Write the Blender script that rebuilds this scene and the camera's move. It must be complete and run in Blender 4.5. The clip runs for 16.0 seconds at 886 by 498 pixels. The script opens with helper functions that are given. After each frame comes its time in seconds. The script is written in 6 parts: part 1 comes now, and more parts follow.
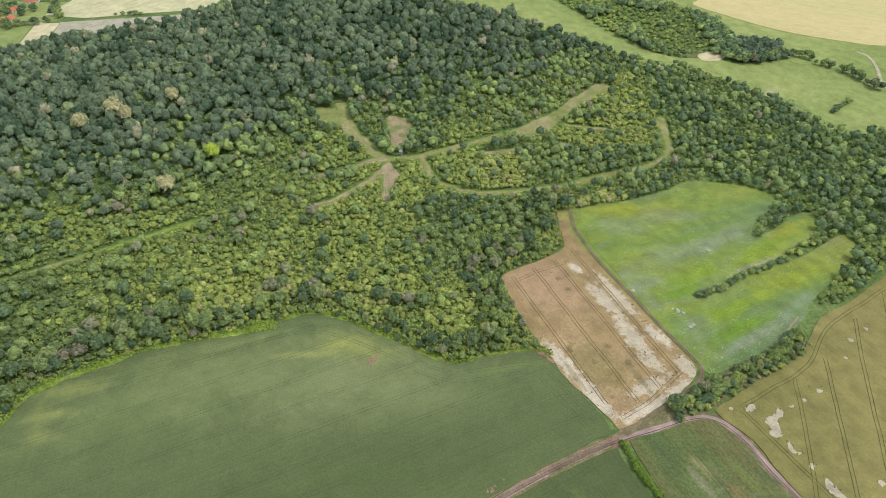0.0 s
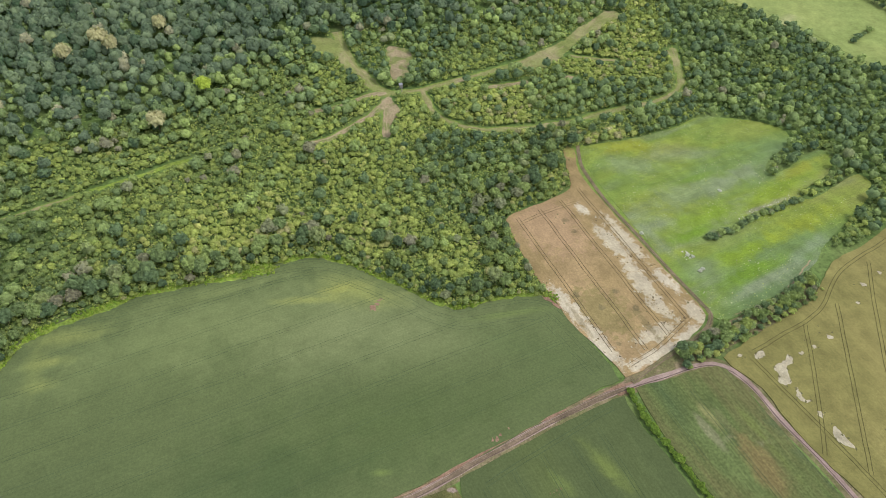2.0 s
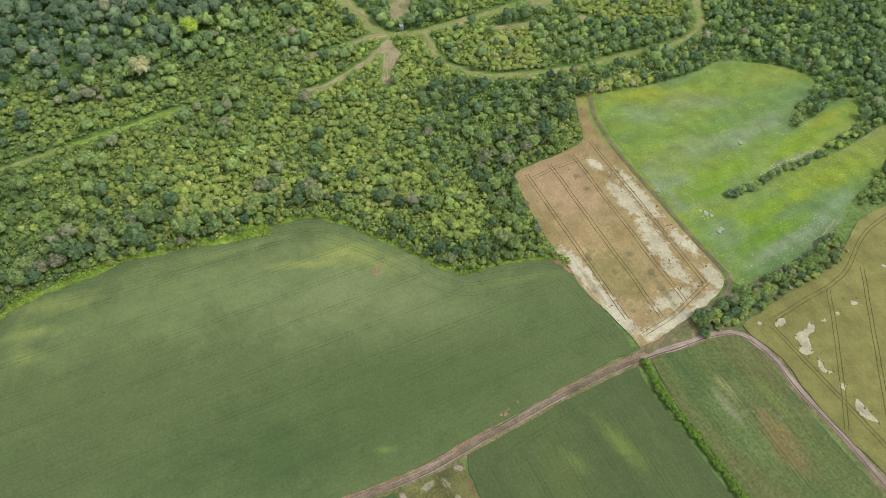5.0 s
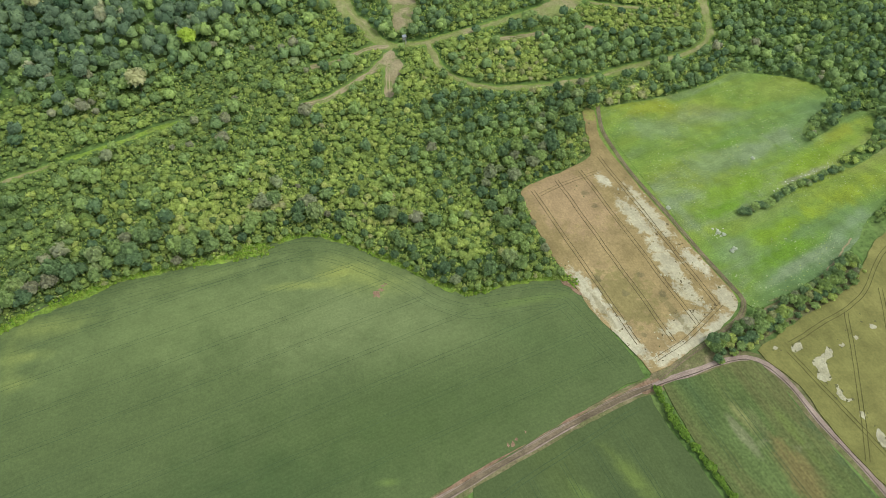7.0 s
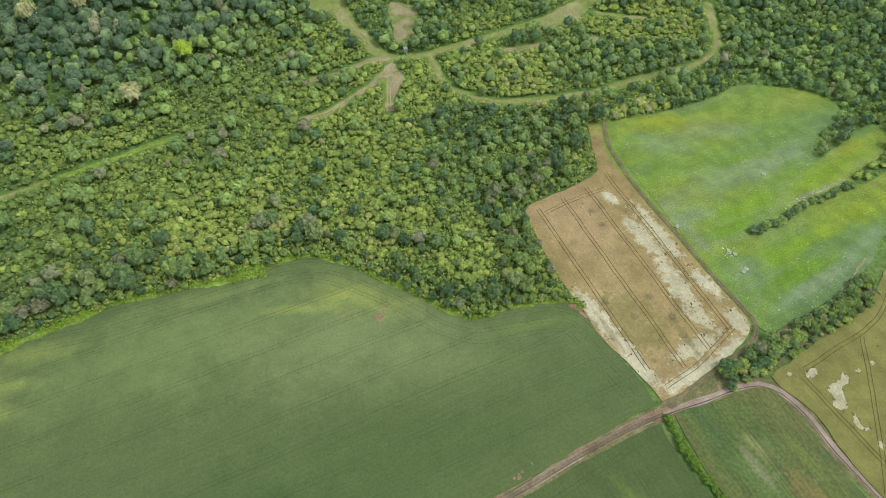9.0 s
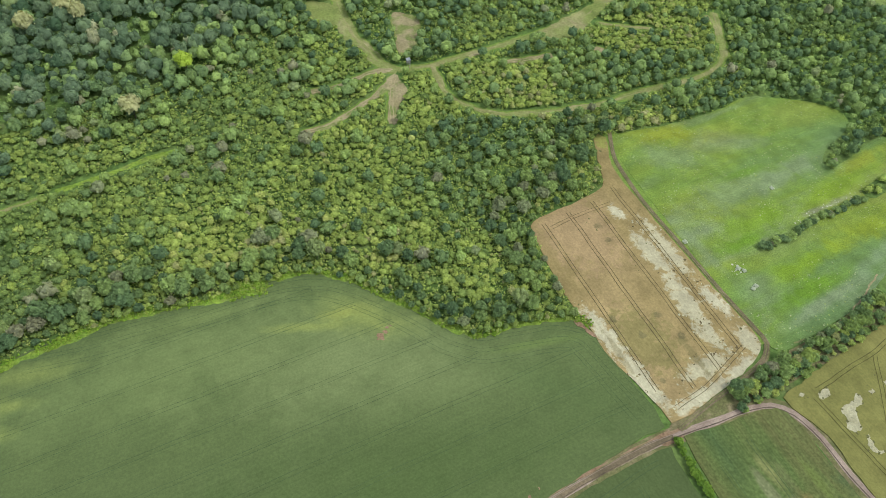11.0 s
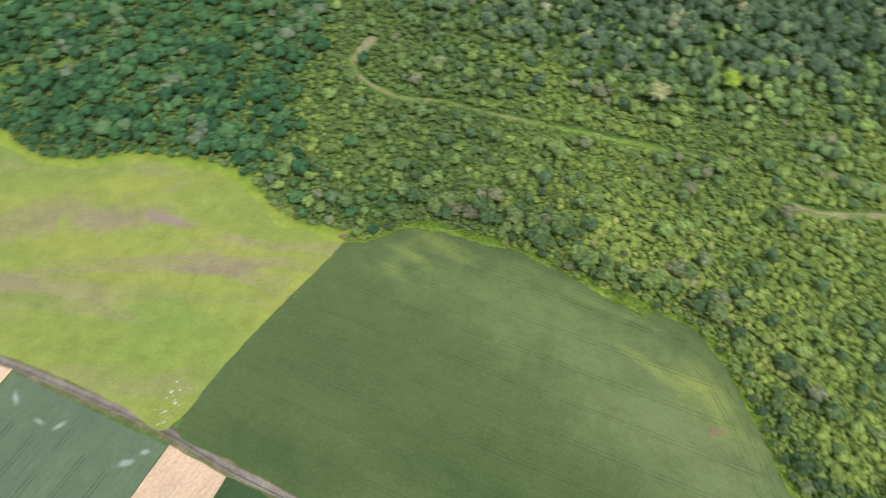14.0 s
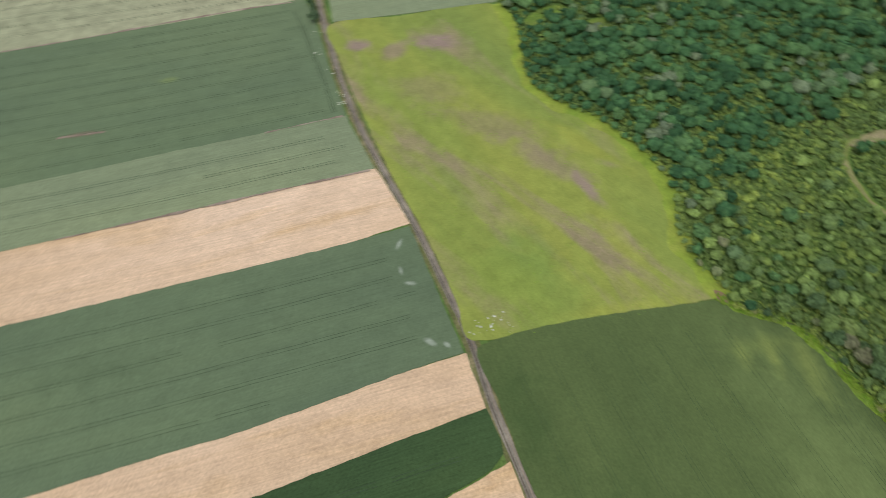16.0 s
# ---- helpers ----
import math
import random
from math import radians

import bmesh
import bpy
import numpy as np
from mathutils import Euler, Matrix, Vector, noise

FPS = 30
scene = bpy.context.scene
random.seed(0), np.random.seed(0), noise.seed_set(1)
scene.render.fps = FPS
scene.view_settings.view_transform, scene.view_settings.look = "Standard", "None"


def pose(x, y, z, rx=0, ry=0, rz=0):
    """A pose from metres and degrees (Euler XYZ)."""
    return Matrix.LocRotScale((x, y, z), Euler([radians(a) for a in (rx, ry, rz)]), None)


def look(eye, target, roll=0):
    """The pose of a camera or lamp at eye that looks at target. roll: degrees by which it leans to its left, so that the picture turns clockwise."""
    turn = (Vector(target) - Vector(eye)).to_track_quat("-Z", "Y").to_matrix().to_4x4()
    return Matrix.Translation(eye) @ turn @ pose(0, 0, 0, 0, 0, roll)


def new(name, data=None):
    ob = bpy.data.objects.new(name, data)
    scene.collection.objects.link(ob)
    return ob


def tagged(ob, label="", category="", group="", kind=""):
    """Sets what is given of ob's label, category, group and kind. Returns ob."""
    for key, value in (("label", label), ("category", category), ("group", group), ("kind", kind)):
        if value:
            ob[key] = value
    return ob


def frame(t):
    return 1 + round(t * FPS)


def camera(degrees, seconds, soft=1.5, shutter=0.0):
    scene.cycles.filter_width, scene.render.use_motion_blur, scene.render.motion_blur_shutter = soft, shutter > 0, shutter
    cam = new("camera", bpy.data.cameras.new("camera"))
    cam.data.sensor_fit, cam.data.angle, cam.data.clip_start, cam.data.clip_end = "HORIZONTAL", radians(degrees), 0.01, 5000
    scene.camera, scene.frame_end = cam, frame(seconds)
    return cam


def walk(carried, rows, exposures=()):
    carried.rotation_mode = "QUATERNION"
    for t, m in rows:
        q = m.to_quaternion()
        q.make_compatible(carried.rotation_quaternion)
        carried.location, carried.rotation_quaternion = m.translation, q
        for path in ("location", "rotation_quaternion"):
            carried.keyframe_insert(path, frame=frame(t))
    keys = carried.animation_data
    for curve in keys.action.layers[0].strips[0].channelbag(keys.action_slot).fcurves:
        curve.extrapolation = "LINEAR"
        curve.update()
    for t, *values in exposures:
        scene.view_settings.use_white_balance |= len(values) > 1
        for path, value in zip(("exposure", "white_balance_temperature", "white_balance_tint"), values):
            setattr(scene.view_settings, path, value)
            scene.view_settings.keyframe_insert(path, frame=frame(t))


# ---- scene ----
cam = camera(63.94, 16.0, soft=0.5, shutter=0.6)


def eye(x, y, z, tilt, turn, lean):
    """A level camera turned left by turn degrees, tilted from the horizon and leaning."""
    return pose(x, y, z, 90 + tilt, 0, turn) @ pose(0, 0, 0, 0, 0, lean)


walk(cam, [
    (0.0, eye(-0.00, 0.00, 299.08, -38.49, 0.22, -0.08)),
    (0.5, eye(-0.86, 3.72, 298.41, -39.32, 0.18, -0.08)),
    (1.0, eye(-1.69, 7.79, 297.82, -42.48, 0.11, -0.02)),
    (1.1, eye(-1.84, 8.65, 297.71, -43.20, 0.10, -0.01)),
    (1.5, eye(-2.42, 12.10, 297.25, -44.21, 0.05, 0.04)),
    (2.0, eye(-3.09, 16.34, 296.64, -44.35, 0.00, 0.07)),
    (2.5, eye(-3.70, 20.60, 295.96, -44.53, -0.03, 0.09)),
    (3.0, eye(-4.26, 24.98, 295.29, -44.74, -0.05, 0.06)),
    (3.1, eye(-4.36, 25.90, 295.15, -45.20, -0.06, 0.08)),
    (3.2, eye(-4.47, 26.83, 295.01, -46.20, -0.07, 0.09)),
    (3.3, eye(-4.58, 27.76, 294.88, -47.80, -0.08, 0.11)),
    (3.5, eye(-4.79, 29.62, 294.61, -49.60, -0.11, 0.13)),
    (4.0, eye(-5.33, 34.17, 293.88, -49.84, -0.13, 0.14)),
    (6.5, eye(-7.52, 53.67, 289.33, -49.72, -0.04, 0.11)),
    (7.0, eye(-7.88, 57.29, 288.89, -49.66, 0.02, 0.10)),
    (7.5, eye(-8.22, 60.91, 288.53, -49.64, 0.04, 0.08)),
    (8.0, eye(-8.58, 64.55, 288.18, -49.62, 0.06, 0.07)),
    (8.5, eye(-8.96, 68.18, 287.81, -49.59, 0.06, 0.02)),
    (9.0, eye(-9.39, 71.75, 287.38, -49.55, 0.02, 0.05)),
    (9.5, eye(-9.83, 74.98, 286.97, -49.47, 0.00, 0.02)),
    (12.0, eye(-11.71, 82.94, 286.00, -49.13, 0.26, 0.10)),
    (12.2, eye(-11.51, 83.35, 285.98, -49.20, 0.48, -0.01)),
    (12.5, eye(-11.19, 83.95, 285.97, -49.16, 1.35, -0.05)),
    (12.6, eye(-10.97, 84.16, 285.99, -49.14, 3.60, -0.01)),
    (12.7, eye(-10.74, 84.37, 286.02, -49.12, 6.80, 0.02)),
    (12.8, eye(-10.51, 84.58, 286.04, -49.10, 11.60, 0.05)),
    (12.9, eye(-10.28, 84.79, 286.07, -49.08, 17.60, 0.08)),
    (13.0, eye(-10.06, 85.00, 286.10, -49.07, 22.13, 0.11)),
    (13.1, eye(-9.72, 85.26, 286.15, -49.02, 25.60, 0.14)),
    (13.5, eye(-8.37, 86.33, 286.36, -48.86, 40.10, 0.27)),
    (13.8, eye(-7.09, 87.18, 286.70, -48.87, 46.37, 0.36)),
    (14.0, eye(-6.24, 87.74, 286.93, -48.69, 50.12, 0.08)),
    (14.5, eye(-3.96, 89.26, 287.79, -48.58, 59.79, -0.01)),
    (15.0, eye(-1.66, 91.03, 288.76, -48.49, 73.15, 0.15)),
    (15.4, eye(-0.09, 92.55, 289.34, -48.41, 81.50, 0.24)),
    (15.5, eye(0.30, 92.93, 289.49, -48.36, 83.38, 0.34)),
    (15.8, eye(1.43, 94.12, 289.88, -48.36, 91.80, 0.60)),
    (16.0, eye(2.18, 94.91, 290.13, -48.35, 96.20, 0.77)),
], exposures=[(0.0, 0.42, 6250, 14), (4.0, 0.42, 6350, 10), (6.5, 0.38, 6350, -2), (12.5, 0.38, 6280, -3), (13.3, 0.45, 6250, 0), (14.8, 0.24, 6250, 0), (16.0, -0.06, 6500, -3)])

# ---- light: a bright overcast sky with a veiled sun ----
SUN_WAY = Vector((0.50, -0.12, 0.86)).normalized()
world = bpy.data.worlds.new("sky")
scene.world = world
world.use_nodes = True
wn = world.node_tree
wn.nodes.clear()
sky = wn.nodes.new("ShaderNodeTexSky")
sky.sky_type, sky.sun_disc = "NISHITA", False
sky.sun_elevation, sky.sun_rotation = math.asin(SUN_WAY.z), math.atan2(SUN_WAY.x, SUN_WAY.y)
sky.dust_density, sky.air_density = 4.0, 1.0
soften = wn.nodes.new("ShaderNodeMix")
soften.data_type = "RGBA"
soften.inputs["Factor"].default_value = 0.75
soften.inputs["B"].default_value = (9.0, 9.4, 10.2, 1)
back = wn.nodes.new("ShaderNodeBackground")
back.inputs["Strength"].default_value = 0.092
out = wn.nodes.new("ShaderNodeOutputWorld")
wn.links.new(sky.outputs[0], soften.inputs["A"])
wn.links.new(soften.outputs["Result"], back.inputs["Color"])
wn.links.new(back.outputs[0], out.inputs["Surface"])
lamp = bpy.data.lights.new("sun", "SUN")
lamp.energy, lamp.angle, lamp.color = 1.6, radians(10), (1.0, 0.96, 0.90)
sun = new("sun", lamp)
sun.matrix_world = look(SUN_WAY * 600, (0, 0, 0))

# ---- materials ----


def surface(name, colours, scale=0.02, fine=0.6, fine_mix=0.35, rough=0.95, bump=0.4, rows=None, rows_mix=0.0,
            patch=None, patch_scale=0.012, patch_at=(0.55, 0.65), tinted=False, spec=0.15, wisp=0.35, warp=0.0, squash=1.0, spots=(), by_object=False, patch_rows=False, leafy=0.0, fray_scale=0.06, crisp=0.5):
    """Earth, crop or foliage: broad drifts of colour, finer mottling, streaks along the rows, patches of another colour."""
    m = bpy.data.materials.new(name)
    m.use_nodes = True
    nt = m.node_tree
    nodes, links = nt.nodes, nt.links
    bsdf = nodes["Principled BSDF"]
    bsdf.inputs["Roughness"].default_value = rough
    bsdf.inputs["Specular IOR Level"].default_value = spec
    coord = nodes.new("ShaderNodeTexCoord")

    def noise_of(sc, detail=5, distort=0.0, vec=None, roughness=0.55):
        n = nodes.new("ShaderNodeTexNoise")
        n.inputs["Scale"].default_value, n.inputs["Detail"].default_value = sc, detail
        n.inputs["Roughness"].default_value, n.inputs["Distortion"].default_value = roughness, distort
        links.new(vec or coord.outputs["Object"], n.inputs["Vector"])
        return n.outputs["Fac"]

    def ramp(fac, stops):
        r = nodes.new("ShaderNodeValToRGB")
        while len(r.color_ramp.elements) < len(stops):
            r.color_ramp.elements.new(0.5)
        for e, (p, c) in zip(r.color_ramp.elements, stops):
            e.position, e.color = p, (*c, 1)
        links.new(fac, r.inputs[0])
        return r.outputs["Color"]

    def mix(fac, a, b, how="MIX"):
        x = nodes.new("ShaderNodeMix")
        x.data_type, x.blend_type = "RGBA", how
        if isinstance(fac, float):
            x.inputs["Factor"].default_value = fac
        else:
            links.new(fac, x.inputs["Factor"])
        links.new(a, x.inputs["A"])
        links.new(b, x.inputs["B"])
        return x.outputs["Result"]

    n = len(colours)
    lo, hi = 0.33, 0.67
    stops = [(lo + (hi - lo) * k / max(n - 1, 1), c) for k, c in enumerate(colours)]
    vec = None
    if rows is not None:
        turn = nodes.new("ShaderNodeMapping")
        turn.inputs["Rotation"].default_value = (0, 0, -radians(rows))
        links.new(coord.outputs["Object"], turn.inputs["Vector"])
        pull = nodes.new("ShaderNodeMapping")
        pull.inputs["Scale"].default_value = (squash, 1, 1)
        links.new(turn.outputs[0], pull.inputs["Vector"])
        vec = pull.outputs[0]
    col = ramp(noise_of(scale, 6, warp, vec), stops)
    if tinted:
        if by_object:
            pick = nodes.new("ShaderNodeObjectInfo").outputs["Random"]
        else:
            at = nodes.new("ShaderNodeAttribute")
            at.attribute_name = "tint"
            pick = at.outputs["Fac"]
        col = mix(0.72, col, ramp(pick, tinted))
        geo = nodes.new("ShaderNodeNewGeometry")
        col = mix(1.0, col, ramp(geo.outputs["Random Per Island"], [(0.0, (0.76, 0.78, 0.80)), (0.5, (0.98, 0.98, 0.98)), (1.0, (1.25, 1.24, 1.16))]), "MULTIPLY")
    if patch:
        col = mix(ramp(noise_of(patch_scale, 7, 0.6, vec if patch_rows else None), [(patch_at[0], (0, 0, 0)), (patch_at[1], (1, 1, 1))]), col, ramp(noise_of(fine * 0.5), [(0.3, patch[0]), (0.7, patch[-1])]))
    for sx, sy, long, wide, angle, tone, much in spots:
        # ripening, thin or trampled places in the growth, with frayed edges
        shift = nodes.new("ShaderNodeMapping")
        shift.vector_type = "TEXTURE"
        shift.inputs["Location"].default_value = (sx, sy, 0)
        shift.inputs["Rotation"].default_value = (0, 0, radians(angle))
        shift.inputs["Scale"].default_value = (long, wide, 1e4)
        links.new(coord.outputs["Object"], shift.inputs["Vector"])
        far_off = nodes.new("ShaderNodeVectorMath")
        far_off.operation = "LENGTH"
        links.new(shift.outputs[0], far_off.inputs[0])
        fray = nodes.new("ShaderNodeMath")
        fray.operation = "MULTIPLY_ADD"
        links.new(noise_of(fray_scale, 7, 0.5, roughness=0.65), fray.inputs[0])
        fray.inputs[1].default_value = 2.2
        links.new(far_off.outputs["Value"], fray.inputs[2])
        span = nodes.new("ShaderNodeMapRange")
        span.interpolation_type = "SMOOTHSTEP"
        span.inputs["From Min"].default_value, span.inputs["From Max"].default_value = 1.75 - crisp, 1.75 + crisp
        span.inputs["To Min"].default_value, span.inputs["To Max"].default_value = much, 0.0
        links.new(fray.outputs[0], span.inputs["Value"])
        solid = nodes.new("ShaderNodeRGB")
        solid.outputs[0].default_value = (*tone, 1)
        col = mix(span.outputs[0], col, solid.outputs[0])
    grey = noise_of(fine, 8, roughness=0.65)
    speck = ramp(grey, [(0.25, (1 - fine_mix,) * 3), (0.75, (1 + fine_mix,) * 3)])
    col = mix(1.0, col, speck, "MULTIPLY")
    col = mix(1.0, col, ramp(noise_of(0.11, 4), [(0.3, (1 - wisp * 0.5,) * 3), (0.7, (1 + wisp * 0.5,) * 3)]), "MULTIPLY")
    if rows is not None and rows_mix:
        wide = nodes.new("ShaderNodeMapping")
        wide.inputs["Scale"].default_value = (0.02, 1.1, 1)
        links.new(turn.outputs[0], wide.inputs["Vector"])
        lines = ramp(noise_of(1.0, 5, 0, wide.outputs[0], 0.7), [(0.3, (1 - rows_mix,) * 3), (0.7, (1 + rows_mix,) * 3)])
        col = mix(1.0, col, lines, "MULTIPLY")
    links.new(col, bsdf.inputs["Base Color"])
    b = nodes.new("ShaderNodeBump")
    b.inputs["Strength"].default_value, b.inputs["Distance"].default_value = bump, 0.35
    links.new(grey, b.inputs["Height"])
    links.new(b.outputs[0], bsdf.inputs["Normal"])
    if leafy:
        # leaves let some light through, yellower than what they throw back
        glow = nodes.new("ShaderNodeBsdfTranslucent")
        warm = nodes.new("ShaderNodeRGB")
        warm.outputs[0].default_value = (1.1, 1.3, 0.5, 1)
        links.new(mix(1.0, col, warm.outputs[0], "MULTIPLY"), glow.inputs["Color"])
        both = nodes.new("ShaderNodeMixShader")
        both.inputs[0].default_value = leafy
        links.new(bsdf.outputs[0], both.inputs[1])
        links.new(glow.outputs[0], both.inputs[2])
        links.new(both.outputs[0], nodes["Material Output"].inputs["Surface"])
    return m


def plain(name, colour, rough=0.7, metal=0.0, vary=0.15):
    m = surface(name, [[c * (1 - vary) for c in colour], [c * (1 + vary) for c in colour]], scale=0.8, fine=6.0, fine_mix=0.15, rough=rough, bump=0.1, spec=0.3)
    m.node_tree.nodes["Principled BSDF"].inputs["Metallic"].default_value = metal
    return m


ROAD_TURN, STRIP_TURN, TAN_TURN, HEDGE_TURN, FALLOW_TURN, MEADOW_TURN = 26.0, -65.3, 113.5, 114.6, 42.0, 29.5
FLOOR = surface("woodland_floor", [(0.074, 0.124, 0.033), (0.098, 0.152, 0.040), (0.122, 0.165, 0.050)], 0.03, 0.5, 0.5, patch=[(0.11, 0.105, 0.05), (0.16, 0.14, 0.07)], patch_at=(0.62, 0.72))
CROP = surface("young_crop", [(0.0811, 0.1070, 0.0410), (0.0912, 0.1181, 0.0444), (0.1032, 0.1321, 0.0489)], 0.010, 0.9, 0.2, rows=ROAD_TURN, rows_mix=0.07, wisp=0.10, squash=0.5,
               crisp=0.85, spots=[(-49.5, 254.6, 81.7, 33.5, 0.9, (0.1650, 0.1930, 0.0819), 0.85), (-144.6, 245.1, 78.9, 23.6, 21.7, (0.1480, 0.1820, 0.0693), 0.75), (-49.2, 279.1, 23.9, 10.1, -13.8, (0.2150, 0.2420, 0.0714), 0.8), (-76.6, 272.4, 19.5, 3.1, 5.7, (0.2150, 0.2420, 0.0714), 0.85), (-60.4, 280.6, 11.5, 3.5, 14.1, (0.2400, 0.2600, 0.0714), 0.85), (-194.0, 245.1, 21.2, 5.9, 16.1, (0.2150, 0.2420, 0.0714), 0.6), (-199.2, 229.8, 10.9, 3.7, 12.7, (0.2150, 0.2420, 0.0714), 0.7), (-198.1, 216.2, 7.1, 4.3, 23.8, (0.2150, 0.2420, 0.0714), 0.5)] + [(-126.0, 277.0, 32.1, 4.5, 20.2, (0.1700, 0.2050, 0.0735), 0.6), (-30.8, 198.0, 81.5, 29.6, 15.4, (0.0700, 0.1000, 0.0326), 0.75), (-83.2, 167.3, 56.5, 20.2, 9.9, (0.0540, 0.0830, 0.0294), 0.7), (37.6, 243.7, 29.9, 12.5, -23.7, (0.0800, 0.1120, 0.0399), 0.6), (-30.3, 173.4, 4.1, 1.9, 0.7, (0.1500, 0.2000, 0.0525), 0.7), (-152.8, 117.5, 34.9, 15.4, 27.6, (0.0540, 0.0830, 0.0294), 0.8), (-205.8, 229.0, 17.0, 5.4, 106.2, (0.1700, 0.2000, 0.0630), 0.7), (33.2, 265.2, 23.2, 2.4, 11.8, (0.1250, 0.1650, 0.0504), 0.8)])
CROP_SOUTH = surface("south_crop", [(0.0648, 0.0867, 0.0332), (0.0744, 0.0975, 0.0361), (0.0875, 0.1122, 0.0361)], 0.02, 0.9, 0.2, rows=HEDGE_TURN, rows_mix=0.10, squash=0.15, wisp=0.12,
                     spots=[(71.3, 177.2, 17.8, 5.7, -47.3, (0.125, 0.16, 0.042), 0.85), (49.4, 169.6, 8.5, 3.5, -42.6, (0.11, 0.145, 0.042), 0.7), (94.6, 197.8, 19.1, 3.9, -62.2, (0.072, 0.105, 0.036), 0.7)])
CROP_STRIP = surface("strip_crop", [(0.1086, 0.1393, 0.0874), (0.1249, 0.1580, 0.0944), (0.1426, 0.1754, 0.1001)], 0.012, 0.9, 0.18, wisp=0.10, rows=STRIP_TURN, rows_mix=0.09, squash=0.3,
                     spots=[(-251.4, 43.3, 5.3, 1.6, 169.1, (0.3530, 0.3733, 0.3241), 0.7), (-233.2, 47.1, 3.9, 1.3, 22.9, (0.3530, 0.3733, 0.3241), 0.6), (-225.6, 52.8, 4.2, 1.8, 87.9, (0.3530, 0.3733, 0.3241), 0.7), (-191.1, 68.2, 3.6, 1.8, 63.8, (0.3530, 0.3733, 0.3241), 0.7), (-190.6, 76.5, 2.3, 1.4, 51.1, (0.3530, 0.3733, 0.3241), 0.7), (-319.7, -169.6, 15.2, 2.8, 110.8, (0.1765, 0.1244, 0.0986), 0.7), (-381.5, -136.2, 7.5, 3.4, 108.7, (0.1765, 0.2115, 0.0845), 0.6), (-152.7, -88.9, 37.6, 12.6, 111.0, (0.0951, 0.1244, 0.0732), 0.5), (-237.8, -17.2, 60.2, 11.5, 103.8, (0.1357, 0.1680, 0.1057), 0.5)])
CROP_DARK = surface("dark_crop", [(0.0393, 0.0665, 0.0291), (0.0491, 0.0798, 0.0323), (0.0655, 0.0997, 0.0355)], 0.014, 0.9, 0.25, wisp=0.12, rows=STRIP_TURN, rows_mix=0.16, squash=0.3)
CROP_LIGHT = surface("light_crop", [(0.1710, 0.1958, 0.1275), (0.1976, 0.2228, 0.1413), (0.2243, 0.2472, 0.1497)], 0.012, 0.9, 0.2, wisp=0.12, rows=STRIP_TURN, rows_mix=0.12, squash=0.25)
VALLEY = surface("valley_grass", [(0.165, 0.215, 0.060), (0.20, 0.25, 0.075), (0.235, 0.275, 0.085)], 0.010, 0.5, 0.2, spots=[(300, 600, 26, 12, 60, (0.30, 0.31, 0.14), 0.8)])
FAR_TAN = surface("far_tan_plot", [(0.4198, 0.3755, 0.2137), (0.4798, 0.4381, 0.2565)], 0.02, 0.6, 0.15)
CROP_FAR = surface("far_pale_crop", [(0.3961, 0.3883, 0.2112), (0.4562, 0.4362, 0.2400)], 0.012, 0.6, 0.15, rows=8, rows_mix=0.1, squash=0.25)
CROP_PALE = surface("pale_crop", [(0.2880, 0.2830, 0.1900), (0.3400, 0.3190, 0.2200)], 0.012, 0.9, 0.2, rows=STRIP_TURN, rows_mix=0.1, squash=0.25)
FAR_WHEAT = surface("far_wheat", [(0.3870, 0.3440, 0.1530), (0.4472, 0.3913, 0.1800), (0.4042, 0.3741, 0.1665)], 0.010, 0.5, 0.12, rows=-18, rows_mix=0.16, squash=0.1, wisp=0.1)
STUBBLE = surface("straw_stubble", [(0.5407, 0.3573, 0.2414), (0.6162, 0.4206, 0.3067), (0.6790, 0.4783, 0.3719)], 0.022, 0.8, 0.22, wisp=0.15, rows=STRIP_TURN, rows_mix=0.14, squash=0.2, patch=[(0.5029, 0.3054, 0.1567), (0.5784, 0.3804, 0.2284)], patch_scale=0.035, patch_at=(0.52, 0.70), patch_rows=True)
